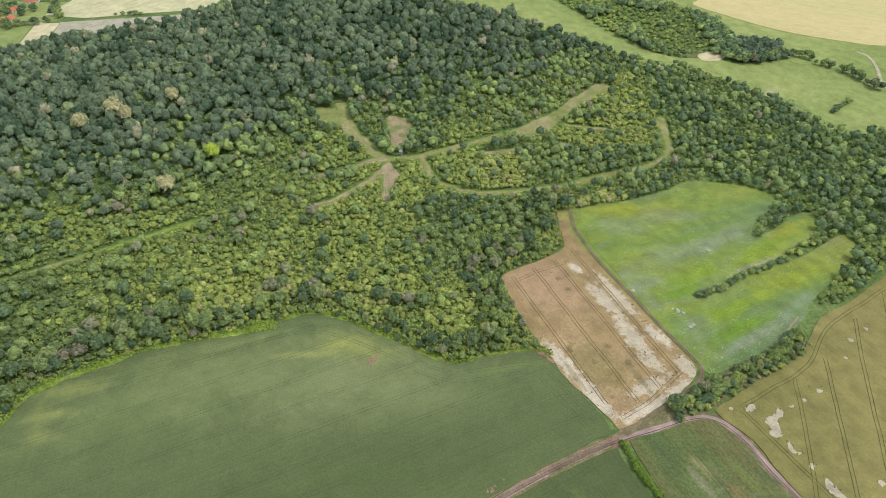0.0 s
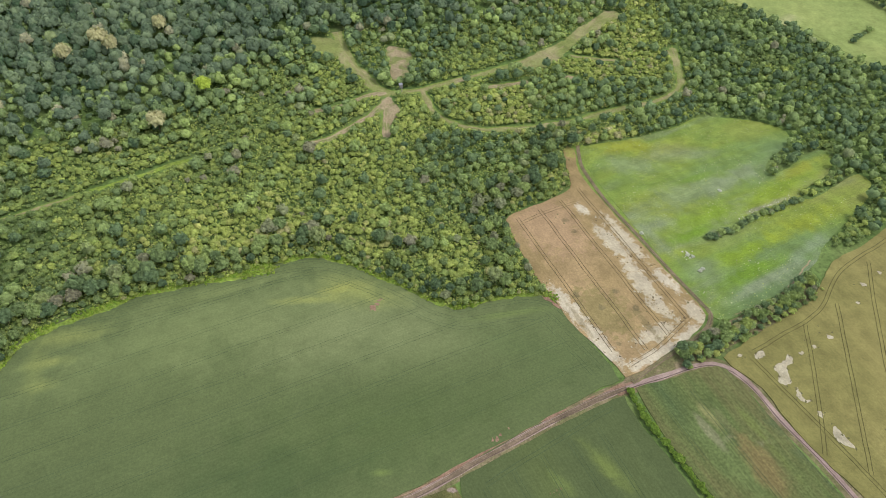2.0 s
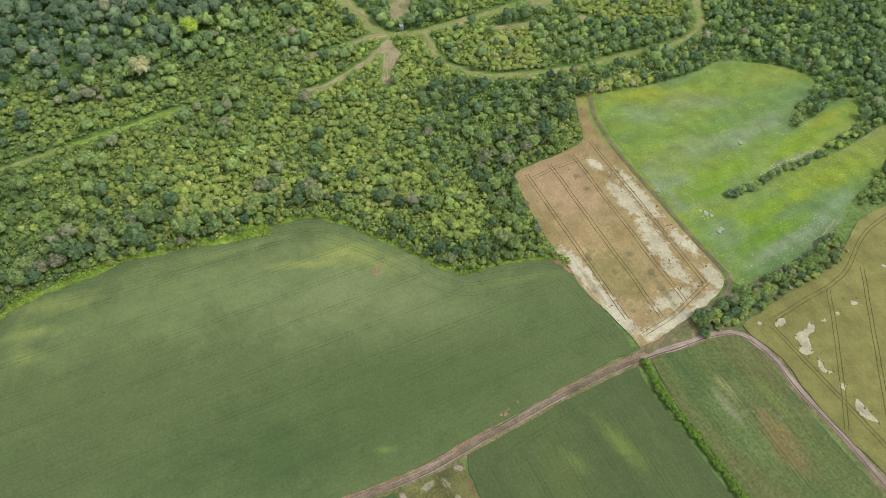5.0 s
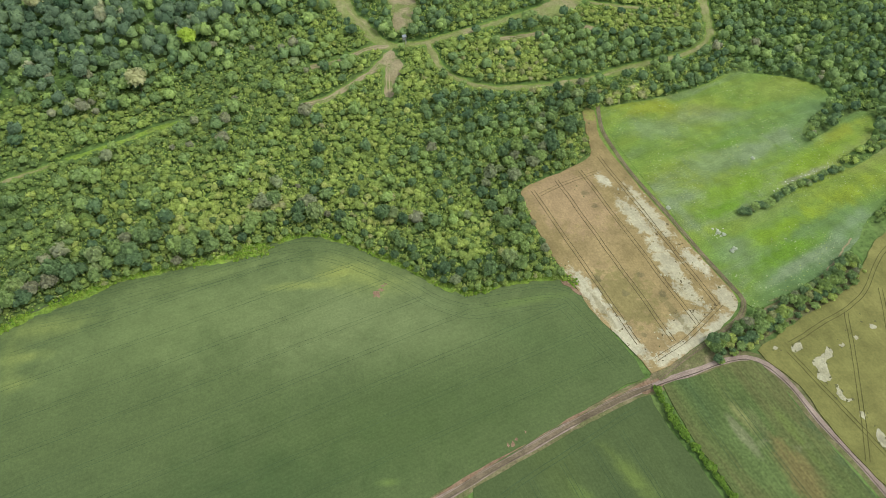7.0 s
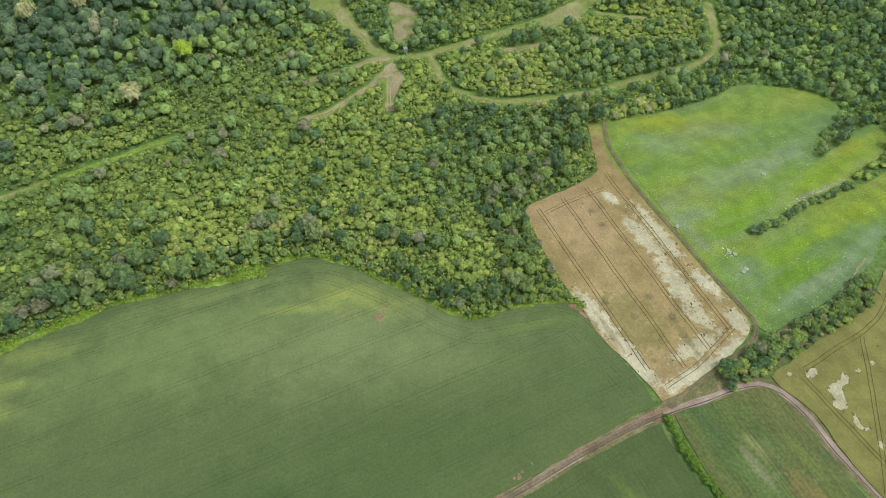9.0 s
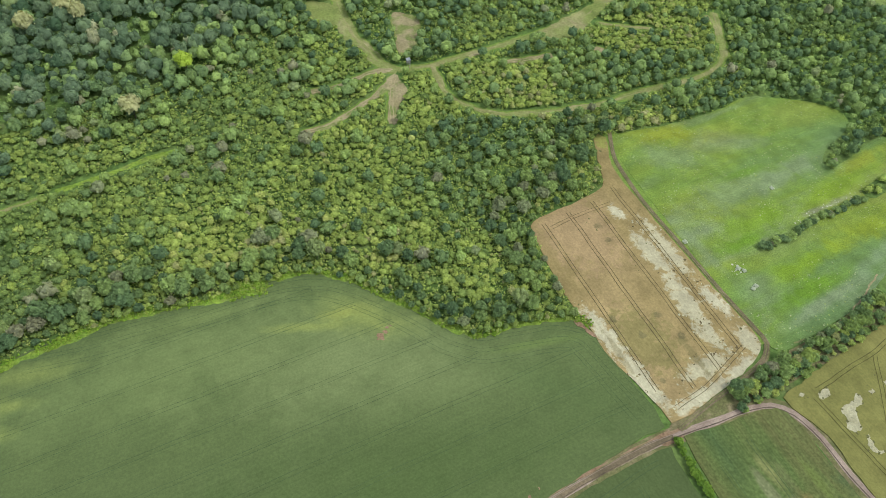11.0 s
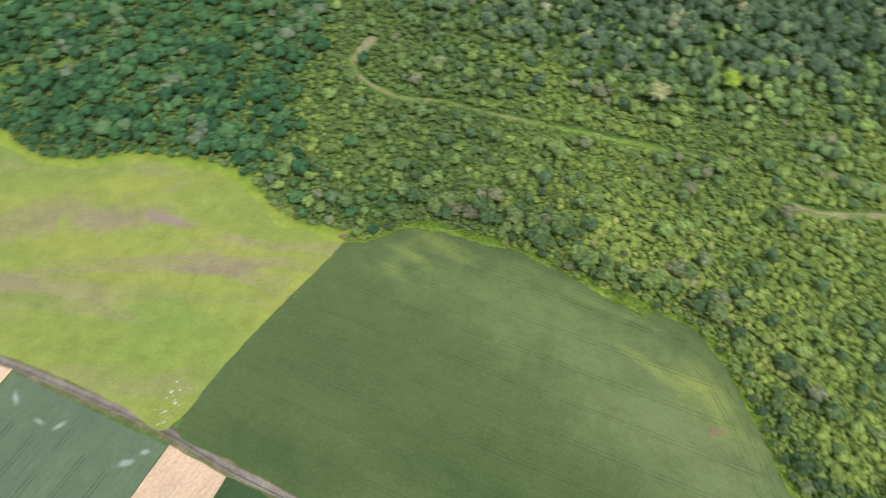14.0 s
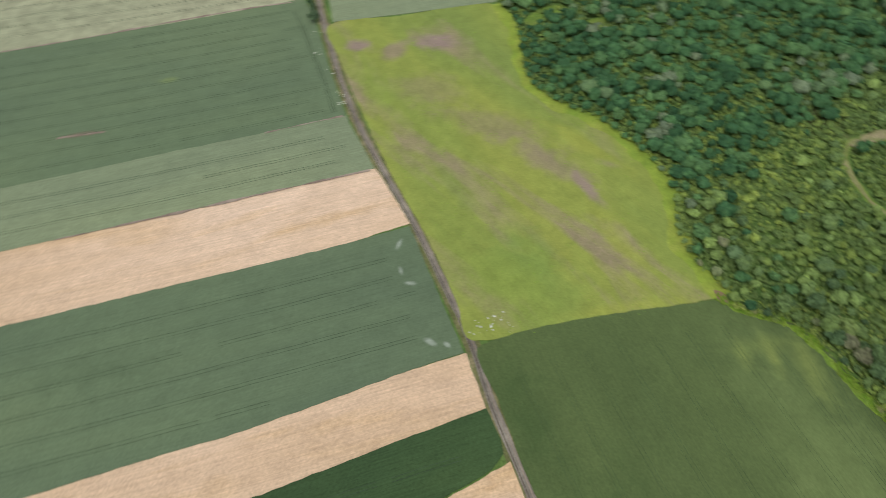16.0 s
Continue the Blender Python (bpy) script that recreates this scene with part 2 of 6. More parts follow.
RIPE = surface("ripening_wheat", [(0.2060, 0.1576, 0.0672), (0.2420, 0.1793, 0.0816), (0.2935, 0.2118, 0.1075)], 0.014, 0.8, 0.25, rows=TAN_TURN, rows_mix=0.08, squash=0.5, patch=[(0.1545, 0.1280, 0.0528), (0.1957, 0.1576, 0.0672)], patch_scale=0.05, patch_at=(0.66, 0.80),
               fray_scale=0.26, crisp=0.20, spots=[(62, 335, 40, 28, 113, (0.3039, 0.2088, 0.1171), 0.7), (83.2, 268.0, 27.9, 20.3, -45.9, (0.1957, 0.1625, 0.0653), 0.85), (66.0, 269.8, 23.5, 6.0, -62.6, (0.4000, 0.3580, 0.2560), 0.95), (78.6, 248.0, 27.1, 6.2, -62.4, (0.4000, 0.3580, 0.2560), 0.95), (97.3, 321.2, 23.6, 7.3, -60.6, (0.3760, 0.3340, 0.2300), 0.95), (109.1, 290.6, 29.5, 7.6, -68.6, (0.3760, 0.3340, 0.2300), 0.95), (105.8, 325.8, 28.2, 5.8, -64.6, (0.3760, 0.3340, 0.2300), 0.9), (123.6, 292.0, 14.1, 5.8, -59.7, (0.4000, 0.3580, 0.2560), 0.95)] + [(105.0, 238.9, 23.1, 5.3, 29.1, (0.4000, 0.3580, 0.2560), 0.95), (127.6, 252.9, 21.2, 6.4, 36.8, (0.4000, 0.3580, 0.2560), 0.95), (134.4, 268.8, 13.4, 6.5, -64.3, (0.3760, 0.3340, 0.2300), 0.95), (111.1, 254.1, 18.7, 7.7, 31.0, (0.3760, 0.3340, 0.2300), 0.9), (116.0, 270.8, 11.6, 6.3, -53.8, (0.3760, 0.3340, 0.2300), 0.85), (83.9, 349.5, 8.4, 5.4, -65.3, (0.4000, 0.3580, 0.2560), 0.95), (105.1, 261.6, 18.2, 3.0, -64.3, (0.1545, 0.1280, 0.0576), 0.6), (70.0, 261.5, 18.9, 2.5, -66.9, (0.1648, 0.1330, 0.0595), 0.5)] + [(71.1, 339.5, 3.1, 3.1, -31.9, (0.125, 0.108, 0.055), 0.6), (75.7, 329.4, 3.0, 3.0, -30.8, (0.125, 0.108, 0.055), 0.6), (93.6, 282.3, 2.8, 2.6, -30.3, (0.125, 0.108, 0.055), 0.6), (83.8, 270.8, 2.7, 2.6, -29.9, (0.125, 0.108, 0.055), 0.6), (102.2, 271.2, 2.7, 2.7, -29.9, (0.125, 0.108, 0.055), 0.6), (70.8, 279.5, 2.8, 2.6, -29.4, (0.125, 0.108, 0.055), 0.6), (88.6, 246.3, 2.6, 2.3, -28.1, (0.125, 0.108, 0.055), 0.6), (82.4, 408.8, 10.8, 6.5, -73.1, (0.22, 0.225, 0.06), 0.85)])
OLIVE = surface("olive_wheat", [(0.1518, 0.1437, 0.046), (0.1748, 0.1622, 0.0533), (0.2024, 0.1808, 0.0625)], 0.014, 0.9, 0.2, rows=HEDGE_TURN, rows_mix=0.08, squash=0.5)
WEED_PLOT = surface("weedy_plot", [(0.0828, 0.0900, 0.0302), (0.1080, 0.1080, 0.0374), (0.1368, 0.1224, 0.0475)], 0.06, 1.2, 0.4, bump=0.8, wisp=0.5, fray_scale=0.3, crisp=0.22,
                    spots=[(-12.6, 157.4, 5.4, 1.9, 43.5, (0.2592, 0.2376, 0.1548), 0.85), (-16.1, 148.9, 3.8, 2.2, 69.9, (0.2592, 0.2376, 0.1548), 0.9), (-4.8, 159.4, 3.7, 2.0, -41.7, (0.2592, 0.2376, 0.1548), 0.8), (1.4, 151.8, 4.3, 1.9, -56.9, (0.2592, 0.2376, 0.1548), 0.85), (-22.1, 153.2, 2.9, 1.7, -44.3, (0.2592, 0.2016, 0.1584), 0.95)] + [(-20.0, 146.4, 3.9, 1.4, -63.4, (0.2592, 0.2016, 0.1584), 0.7), (0.9, 165.7, 2.8, 1.6, -14.5, (0.2592, 0.2016, 0.1584), 0.95), (10.0, 150.2, 8.0, 1.7, -63.3, (0.1440, 0.1080, 0.0504), 0.7), (-7.4, 147.1, 4.2, 2.4, -45.5, (0.1152, 0.1332, 0.0360), 0.8), (-43.4, 146.4, 4.8, 1.7, 17.5, (0.2592, 0.2376, 0.1548), 0.8), (6.4, 157.5, 8.2, 1.2, -65.0, (0.1584, 0.0936, 0.0576), 0.6)])
CREAM = surface("bleached_straw", [(0.31, 0.280, 0.180), (0.38, 0.345, 0.24)], 0.2, 1.2, 0.35, wisp=0.4)
WEED = surface("dark_weed", [(0.085, 0.085, 0.035), (0.125, 0.115, 0.05)], 0.3, 1.5, 0.4)
SILT = surface("pale_silt", [(0.314, 0.286, 0.187), (0.369, 0.336, 0.226), (0.413, 0.38, 0.27)], 0.10, 1.2, 0.3, rows=TAN_TURN, rows_mix=0.16, squash=0.4, patch=[(0.185, 0.150, 0.078), (0.235, 0.20, 0.11)], patch_scale=0.18, patch_at=(0.51, 0.58), patch_rows=True, wisp=0.35)
MEADOW = surface("bright_meadow", [(0.1080, 0.1640, 0.0620), (0.1230, 0.1840, 0.0540), (0.1400, 0.2010, 0.0400), (0.1680, 0.2150, 0.0380), (0.1850, 0.2080, 0.0560)], 0.022, 1.4, 0.40, rows=MEADOW_TURN, squash=0.35, rows_mix=0.10, patch=[(0.1450, 0.1850, 0.0950), (0.1800, 0.2130, 0.1250)], patch_scale=0.034, patch_at=(0.50, 0.72), patch_rows=True, bump=0.5, wisp=0.4,
                 spots=[(125.0, 416.7, 35.4, 9.7, 6.7, (0.2050, 0.2300, 0.0300), 0.9), (210.4, 440.3, 32.3, 14.4, 9.1, (0.1700, 0.2120, 0.0480), 0.7), (161.4, 346.2, 46.0, 10.5, 29.1, (0.1480, 0.2250, 0.0220), 0.9), (214.8, 375.2, 42.0, 9.0, 28.3, (0.1600, 0.2280, 0.0240), 0.85), (147.9, 330.6, 26.9, 5.9, 30.0, (0.1117, 0.1900, 0.0198), 0.9), (157.6, 371.3, 64.1, 13.8, 25.4, (0.1560, 0.2010, 0.0930), 0.8), (122.4, 395.8, 27.9, 12.7, -2.2, (0.1560, 0.2010, 0.0930), 0.7), (194.0, 390.2, 35.0, 7.7, 34.5, (0.1780, 0.2150, 0.1200), 0.6), (173.4, 300.0, 39.6, 7.6, 28.3, (0.1117, 0.1900, 0.0198), 0.95)] + [(178.2, 318.6, 40.0, 7.5, 28.8, (0.1550, 0.2300, 0.0220), 0.9), (219.8, 343.7, 42.0, 9.0, 30.0, (0.1900, 0.2320, 0.0240), 0.85), (178.2, 291.8, 45.9, 4.8, 32.4, (0.1780, 0.2150, 0.1200), 0.85), (147.8, 302.2, 12.0, 13.2, -38.3, (0.1560, 0.2010, 0.0930), 0.75), (242.8, 403.2, 28.9, 5.8, 33.9, (0.2050, 0.2300, 0.0300), 0.85), (124.4, 326.1, 23.5, 4.0, -61.3, (0.1780, 0.2150, 0.1200), 0.5), (217.6, 322.7, 25.2, 5.7, 39.4, (0.1560, 0.2020, 0.1100), 0.8), (204.6, 360.7, 22.5, 2.6, 26.9, (0.2200, 0.2200, 0.1400), 0.8), (164.0, 385.4, 20.0, 3.8, 26.0, (0.1117, 0.1900, 0.0198), 0.7), (139.6, 273.8, 2.9, 3.1, -27.9, (0.1449, 0.2000, 0.0220), 0.9)])
YELLOW = surface("yellow_meadow", [(0.1904, 0.2287, 0.0600), (0.2180, 0.2503, 0.0600), (0.2574, 0.2708, 0.0627), (0.2824, 0.2648, 0.0790)], 0.013, 0.9, 0.2, rows=FALLOW_TURN, rows_mix=0.05, squash=0.25, patch=[(0.2429, 0.2022, 0.1118), (0.2784, 0.2142, 0.1390)], patch_scale=0.024, patch_at=(0.54, 0.66), patch_rows=True, bump=0.35, wisp=0.22,
                 spots=[(-242.9, 113.0, 32.8, 28.4, 33.8, (0.165, 0.225, 0.055), 0.65), (-434.8, -14.2, 11.8, 8.2, 81.7, (0.2692, 0.1866, 0.1704), 0.9), (-432.4, 11.8, 10.0, 15.6, 62.4, (0.2626, 0.1926, 0.1431), 0.8), (-443.2, 41.8, 21.3, 11.4, 93.8, (0.2692, 0.1866, 0.1704), 0.9), (-386.6, 41.9, 27.3, 22.9, 81.5, (0.2429, 0.2106, 0.1023), 0.7), (-354.5, 84.3, 50.3, 17.2, 70.7, (0.2429, 0.2106, 0.1023), 0.8), (-326.4, 118.9, 38.6, 11.7, 57.4, (0.2626, 0.1926, 0.1431), 0.7), (-303.2, 144.8, 17.9, 4.6, 31.9, (0.2692, 0.1866, 0.1704), 0.85)] + [(-268.4, 164.8, 13.8, 4.0, 34.1, (0.2692, 0.1866, 0.1704), 0.95), (-325.2, 158.4, 10.5, 4.7, 67.7, (0.2626, 0.1926, 0.1431), 0.7), (-263.7, 162.9, 36.9, 8.8, 29.2, (0.2824, 0.2889, 0.0613), 0.7), (-382.6, 7.6, 40.4, 11.1, 37.9, (0.2166, 0.2588, 0.0573), 0.8), (-230.2, 102.8, 34.7, 20.3, 60.3, (0.2166, 0.2588, 0.0573), 0.8), (-295.9, 69.6, 40.3, 5.5, 30.0, (0.1970, 0.2227, 0.0681), 0.5), (-338.5, 146.8, 47.3, 7.5, 50.8, (0.2824, 0.2889, 0.0613), 0.8), (-221.2, 163.8, 31.9, 4.6, 104.8, (0.2824, 0.2889, 0.0613), 0.6)])
WEEDY = surface("weedy_crop", [(0.0632, 0.0938, 0.0352), (0.0884, 0.1159, 0.037), (0.1097, 0.1122, 0.0422), (0.0874, 0.1086, 0.0396)], 0.035, 0.8, 0.4, rows=HEDGE_TURN, rows_mix=0.20, squash=0.12, wisp=0.15, patch=[(0.15, 0.15, 0.075), (0.19, 0.18, 0.105)], patch_scale=0.05, patch_at=(0.64, 0.74),
                crisp=0.35, spots=[(126.8, 184.6, 37.5, 10.0, -62.7, (0.098, 0.132, 0.044), 0.75), (123.1, 196.8, 16.1, 2.8, -62.6, (0.18, 0.175, 0.1), 0.6), (130.6, 203.5, 16.2, 4.0, -65.5, (0.13, 0.135, 0.06), 0.5), (143.0, 178.7, 24.9, 8.1, -67.7, (0.155, 0.125, 0.05), 0.9), (147.8, 194.0, 27.3, 2.9, -63.8, (0.115, 0.14, 0.04), 0.8), (165.8, 193.7, 33.3, 10.5, -68.0, (0.074, 0.103, 0.044), 0.95), (125.2, 205.3, 13.0, 3.9, -56.7, (0.175, 0.175, 0.07), 0.8)])
EARTH = surface("track_earth", [(0.21, 0.15, 0.125), (0.27, 0.20, 0.17), (0.33, 0.255, 0.215)], 0.09, 1.2, 0.35, bump=0.6)
EARTH_GREY = surface("lane_earth", [(0.155, 0.128, 0.11), (0.20, 0.168, 0.148), (0.25, 0.21, 0.18)], 0.06, 1.0, 0.35, bump=0.6)
EARTH_BROWN = surface("lane_brown", [(0.1194, 0.0918, 0.0597), (0.1561, 0.1194, 0.0781), (0.2020, 0.1515, 0.1010)], 0.12, 1.0, 0.4, bump=0.6)
EARTH_RED = surface("red_earth", [(0.17, 0.11, 0.07), (0.23, 0.145, 0.095), (0.28, 0.19, 0.13)], 0.15, 1.2, 0.4, bump=0.6)
RUT = surface("wheel_rut", [(0.075, 0.055, 0.045), (0.11, 0.08, 0.065)], 0.12, 1.5, 0.3)
PALE_RUT = surface("worn_wheel_line", [(0.24, 0.175, 0.145), (0.30, 0.225, 0.185)], 0.12, 1.5, 0.3)
VERGE = surface("verge_grass", [(0.110, 0.115, 0.045), (0.145, 0.135, 0.062), (0.20, 0.16, 0.095)], 0.15, 0.9, 0.45, bump=0.7)
TRACK_GRASS = surface("grass_path", [(0.160, 0.190, 0.055), (0.195, 0.215, 0.072), (0.225, 0.225, 0.095)], 0.05, 0.8, 0.35, patch=[(0.26, 0.215, 0.12), (0.31, 0.26, 0.155)], patch_scale=0.05, patch_at=(0.50, 0.68))
TRACK_EARTH = surface("bare_path", [(0.215, 0.18, 0.095), (0.26, 0.215, 0.125), (0.31, 0.25, 0.155)], 0.06, 0.9, 0.4, patch=[(0.15, 0.175, 0.055), (0.18, 0.195, 0.07)], patch_scale=0.09, patch_at=(0.49, 0.60))
LINE_GREEN = surface("tramline_in_crop", [(0.0468, 0.0710, 0.0322), (0.0629, 0.0887, 0.0403)], 0.05, 1.0, 0.4)
LINE_STRIP = surface("tramline_in_strip", [(0.040, 0.058, 0.036), (0.054, 0.074, 0.045)], 0.05, 1.0, 0.4)
LINE_TAN = surface("tramline_in_wheat", [(0.080, 0.060, 0.030), (0.112, 0.085, 0.044)], 0.05, 1.0, 0.4)
LINE_OLIVE = surface("tramline_in_olive_wheat", [(0.070, 0.065, 0.022), (0.095, 0.085, 0.03)], 0.05, 1.0, 0.4)
EDGE_GRASS = surface("rank_edge_grass", [(0.13, 0.195, 0.034), (0.17, 0.235, 0.036), (0.16, 0.19, 0.055)], 0.12, 0.7, 0.5, bump=0.9)
FRINGE = surface("path_fringe_grass", [(0.115, 0.175, 0.036), (0.150, 0.215, 0.042), (0.170, 0.205, 0.055)], 0.10, 1.0, 0.4, bump=0.8)
MOWN = surface("mown_dry_grass", [(0.185, 0.195, 0.070), (0.225, 0.215, 0.092), (0.255, 0.225, 0.115)], 0.09, 1.0, 0.35)
WORN = surface("worn_path_earth", [(0.27, 0.215, 0.125), (0.33, 0.265, 0.165)], 0.10, 1.2, 0.4)
LUSH = surface("lush_edge_grass", [(0.1898, 0.2587, 0.0414), (0.2357, 0.2875, 0.0460), (0.2587, 0.2818, 0.0575)], 0.06, 0.9, 0.3)
BARK = surface("bark", [(0.07, 0.055, 0.04), (0.11, 0.09, 0.065)], 1.0, 5.0, 0.4)
GREENS = dict(
    scrub=[(0.0, (0.0994, 0.1535, 0.0648)), (0.2, (0.1695, 0.2373, 0.0756)), (0.45, (0.2690, 0.3290, 0.0860)), (0.7, (0.3560, 0.4080, 0.1050)), (0.88, (0.4150, 0.4220, 0.1400)), (1.0, (0.3616, 0.3181, 0.1890))],
    oak=[(0.0, (0.0464, 0.0869, 0.0441)), (0.12, (0.0732, 0.1211, 0.0639)), (0.3, (0.1135, 0.1621, 0.0944)), (0.6, (0.1646, 0.2185, 0.1277)), (0.85, (0.2219, 0.2890, 0.1489)), (0.95, (0.2768, 0.3677, 0.1338)), (1.0, (0.4414, 0.3901, 0.2616))],
    mixed=[(0.0, (0.0706, 0.1220, 0.0725)), (0.25, (0.1191, 0.1800, 0.0884)), (0.5, (0.1917, 0.2620, 0.1020)), (0.72, (0.2875, 0.3700, 0.1201)), (0.86, (0.3329, 0.4200, 0.1269)), (0.93, (0.2964, 0.3100, 0.1802)), (1.0, (0.2725, 0.2360, 0.1700))],
    west=[(0.0, (0.0311, 0.0777, 0.0399)), (0.3, (0.0524, 0.1215, 0.0572)), (0.6, (0.0902, 0.1817, 0.0771)), (0.85, (0.1491, 0.2368, 0.0944)), (1.0, (0.2259, 0.2431, 0.1728))])
LEAF = {}
for kind, v in GREENS.items():
    for own in (False, True):
        LEAF[kind + ("_own" if own else "")] = surface(kind + "_foliage", [[0.8 * c for c in v[1][1]], v[2][1], v[3][1]], 0.35, 1.6, 0.4, rough=0.7, bump=0.5, tinted=v, spec=0.06, wisp=0.3, by_object=own, leafy=0.18)
LEAF["tuft"] = surface("tuft_grass", [(0.12, 0.19, 0.03), (0.2, 0.26, 0.05)], 0.3, 2.0, 0.3, tinted=[(0.0, (0.09, 0.16, 0.03)), (0.3, (0.16, 0.27, 0.035)), (0.5, (0.24, 0.34, 0.045)), (0.75, (0.25, 0.27, 0.08)), (1.0, (0.33, 0.34, 0.24))], spec=0.06, leafy=0.18)
LEAF["pale"] = surface("pale_blossom_foliage", [(0.40, 0.42, 0.31), (0.54, 0.56, 0.44)], 0.5, 2.0, 0.3, spec=0.06, leafy=0.18)
HEAP = surface("straw_rubble", [(0.40, 0.39, 0.31), (0.56, 0.55, 0.47)], 0.4, 2.0, 0.4)
LEAF["hedge"] = surface("hedge_foliage", [(0.11, 0.19, 0.034), (0.17, 0.26, 0.042), (0.23, 0.30, 0.055)], 0.35, 1.8, 0.4, spec=0.06, leafy=0.18)
LEAF["lime"] = surface("lime_foliage", [(0.34, 0.44, 0.06), (0.46, 0.55, 0.09)], 0.5, 2.0, 0.3, spec=0.06, leafy=0.18)
LEAF["tawny"] = surface("tawny_foliage", [(0.42, 0.40, 0.20), (0.54, 0.51, 0.28)], 0.5, 2.0, 0.3, spec=0.06, leafy=0.18)
WHITE_WALL = plain("white_render", (0.72, 0.70, 0.66), 0.9)
ROOF_RED = plain("red_roof_tile", (0.42, 0.13, 0.07), 0.8)
PANE = plain("dark_pane", (0.04, 0.05, 0.06), 0.15)
TIMBER = plain("grey_timber", (0.30, 0.28, 0.26), 0.85)
FELT = plain("grey_roof_felt", (0.24, 0.25, 0.27), 0.8)
STONE = plain("grey_stone", (0.38, 0.37, 0.34), 0.9)

# ---- the lie of the land ----
HILL_X, HILL_Y, HILL_S, HILL_BASE = range(-600, 601, 200), range(-100, 1001, 220), 170.0, 3.0
HILL_H = [
    [-3.1, 0.1, -1.7, -0.7, 0.4, 0.5, 0.3],
    [3.8, 4.6, -1.9, -2.8, -3.3, -2.3, 0.3],
    [5, 3.3, 2, 6, 1.2, -6.7, -3.8],
    [2.1, 4.8, 3.5, -5, -2.2, -2, -4.9],
    [-4.6, 0.4, 23.7, 22.7, 5.2, 0.5, -0.2],
    [-3.1, -4.6, 2.7, 3.3, -2, -1.9, -0.1],
]


def land(x, y):
    """Height of the ground."""
    x, y = np.asarray(x, float), np.asarray(y, float)
    z = np.full(x.shape, HILL_BASE)
    for row, cy in zip(HILL_H, HILL_Y):
        for h, cx in zip(row, HILL_X):
            z = z + h * np.exp(-((x - cx) ** 2 + (y - cy) ** 2) / (2 * HILL_S ** 2))
    return z


def link(name, verts, faces, material, parent=None, label="", smooth=False):
    me = bpy.data.meshes.new(name)
    me.from_pydata([tuple(v) for v in verts], [], faces)
    me.materials.append(material)
    if smooth:
        me.shade_smooth()
    ob = new(name, me)
    if parent:
        ob.parent = parent
    if label:
        ob["label"] = label
    return ob


def part(name, bm, material, parent, label=""):
    me = bpy.data.meshes.new(name)
    bm.to_mesh(me)
    bm.free()
    me.materials.append(material)
    ob = new(name, me)
    ob.parent = parent
    if label:
        ob["label"] = label
    return ob


def setting(ob, label, category):
    return tagged(ob, label, category, "", "structure")


def inside(poly, pts):
    """Which points lie in a polygon."""
    poly, pts = np.asarray(poly, float), np.asarray(pts, float)
    hit = np.zeros(len(pts), bool)
    a, b = poly, np.roll(poly, -1, 0)
    for (x0, y0), (x1, y1) in zip(a, b):
        if y0 == y1:
            continue
        c = ((y0 > pts[:, 1]) != (y1 > pts[:, 1])) & (pts[:, 0] < (x1 - x0) * (pts[:, 1] - y0) / (y1 - y0) + x0)
        hit ^= c
    return hit


def distance(line, pts):
    """Distance of points from a broken line."""
    line, pts = np.asarray(line, float), np.asarray(pts, float)
    best = np.full(len(pts), 1e9)
    for a, b in zip(line[:-1], line[1:]):
        d = b - a
        t = np.clip(((pts - a) @ d) / max(d @ d, 1e-9), 0, 1)
        best = np.minimum(best, np.linalg.norm(pts - a - t[:, None] * d, axis=1))
    return best


def curve(points, step=3.0, closed=False, wobble=0.0, rough=0.35, smooth=True):
    """A smooth line through points at even steps, with an uneven edge."""
    p = np.asarray(points, float)
    n = len(p)
    res = []
    for k in range(n if closed else n - 1):
        p1, p2 = p[k], p[(k + 1) % n]
        p0 = p[k - 1] if (closed or k) else 2 * p1 - p2
        p3 = p[(k + 2) % n] if (closed or k + 2 < n) else 2 * p2 - p1
        m = max(1, int(np.linalg.norm(p2 - p1) / step))
        d = np.linalg.norm(p2 - p1)
        t1 = (p2 - p0) / max(np.linalg.norm(p2 - p0), 1e-6) * d
        t2 = (p3 - p1) / max(np.linalg.norm(p3 - p1), 1e-6) * d
        for t in np.arange(m) / m:
            if smooth:
                h = np.array([2 * t ** 3 - 3 * t ** 2 + 1, t ** 3 - 2 * t ** 2 + t, -2 * t ** 3 + 3 * t ** 2, t ** 3 - t ** 2])
                res.append(h[0] * p1 + h[1] * t1 * 0.8 + h[2] * p2 + h[3] * t2 * 0.8)
            else:
                res.append(p1 + (p2 - p1) * t)
    if not closed:
        res.append(p[-1])
    if wobble:
        res = [q + wobble * np.array([noise.fractal((q[0] * rough, q[1] * rough, 3.1), 0.8, 2.1, 4), noise.fractal((q[0] * rough, q[1] * rough, 9.7), 0.8, 2.1, 4)]) for q in res]
    return np.array(res)


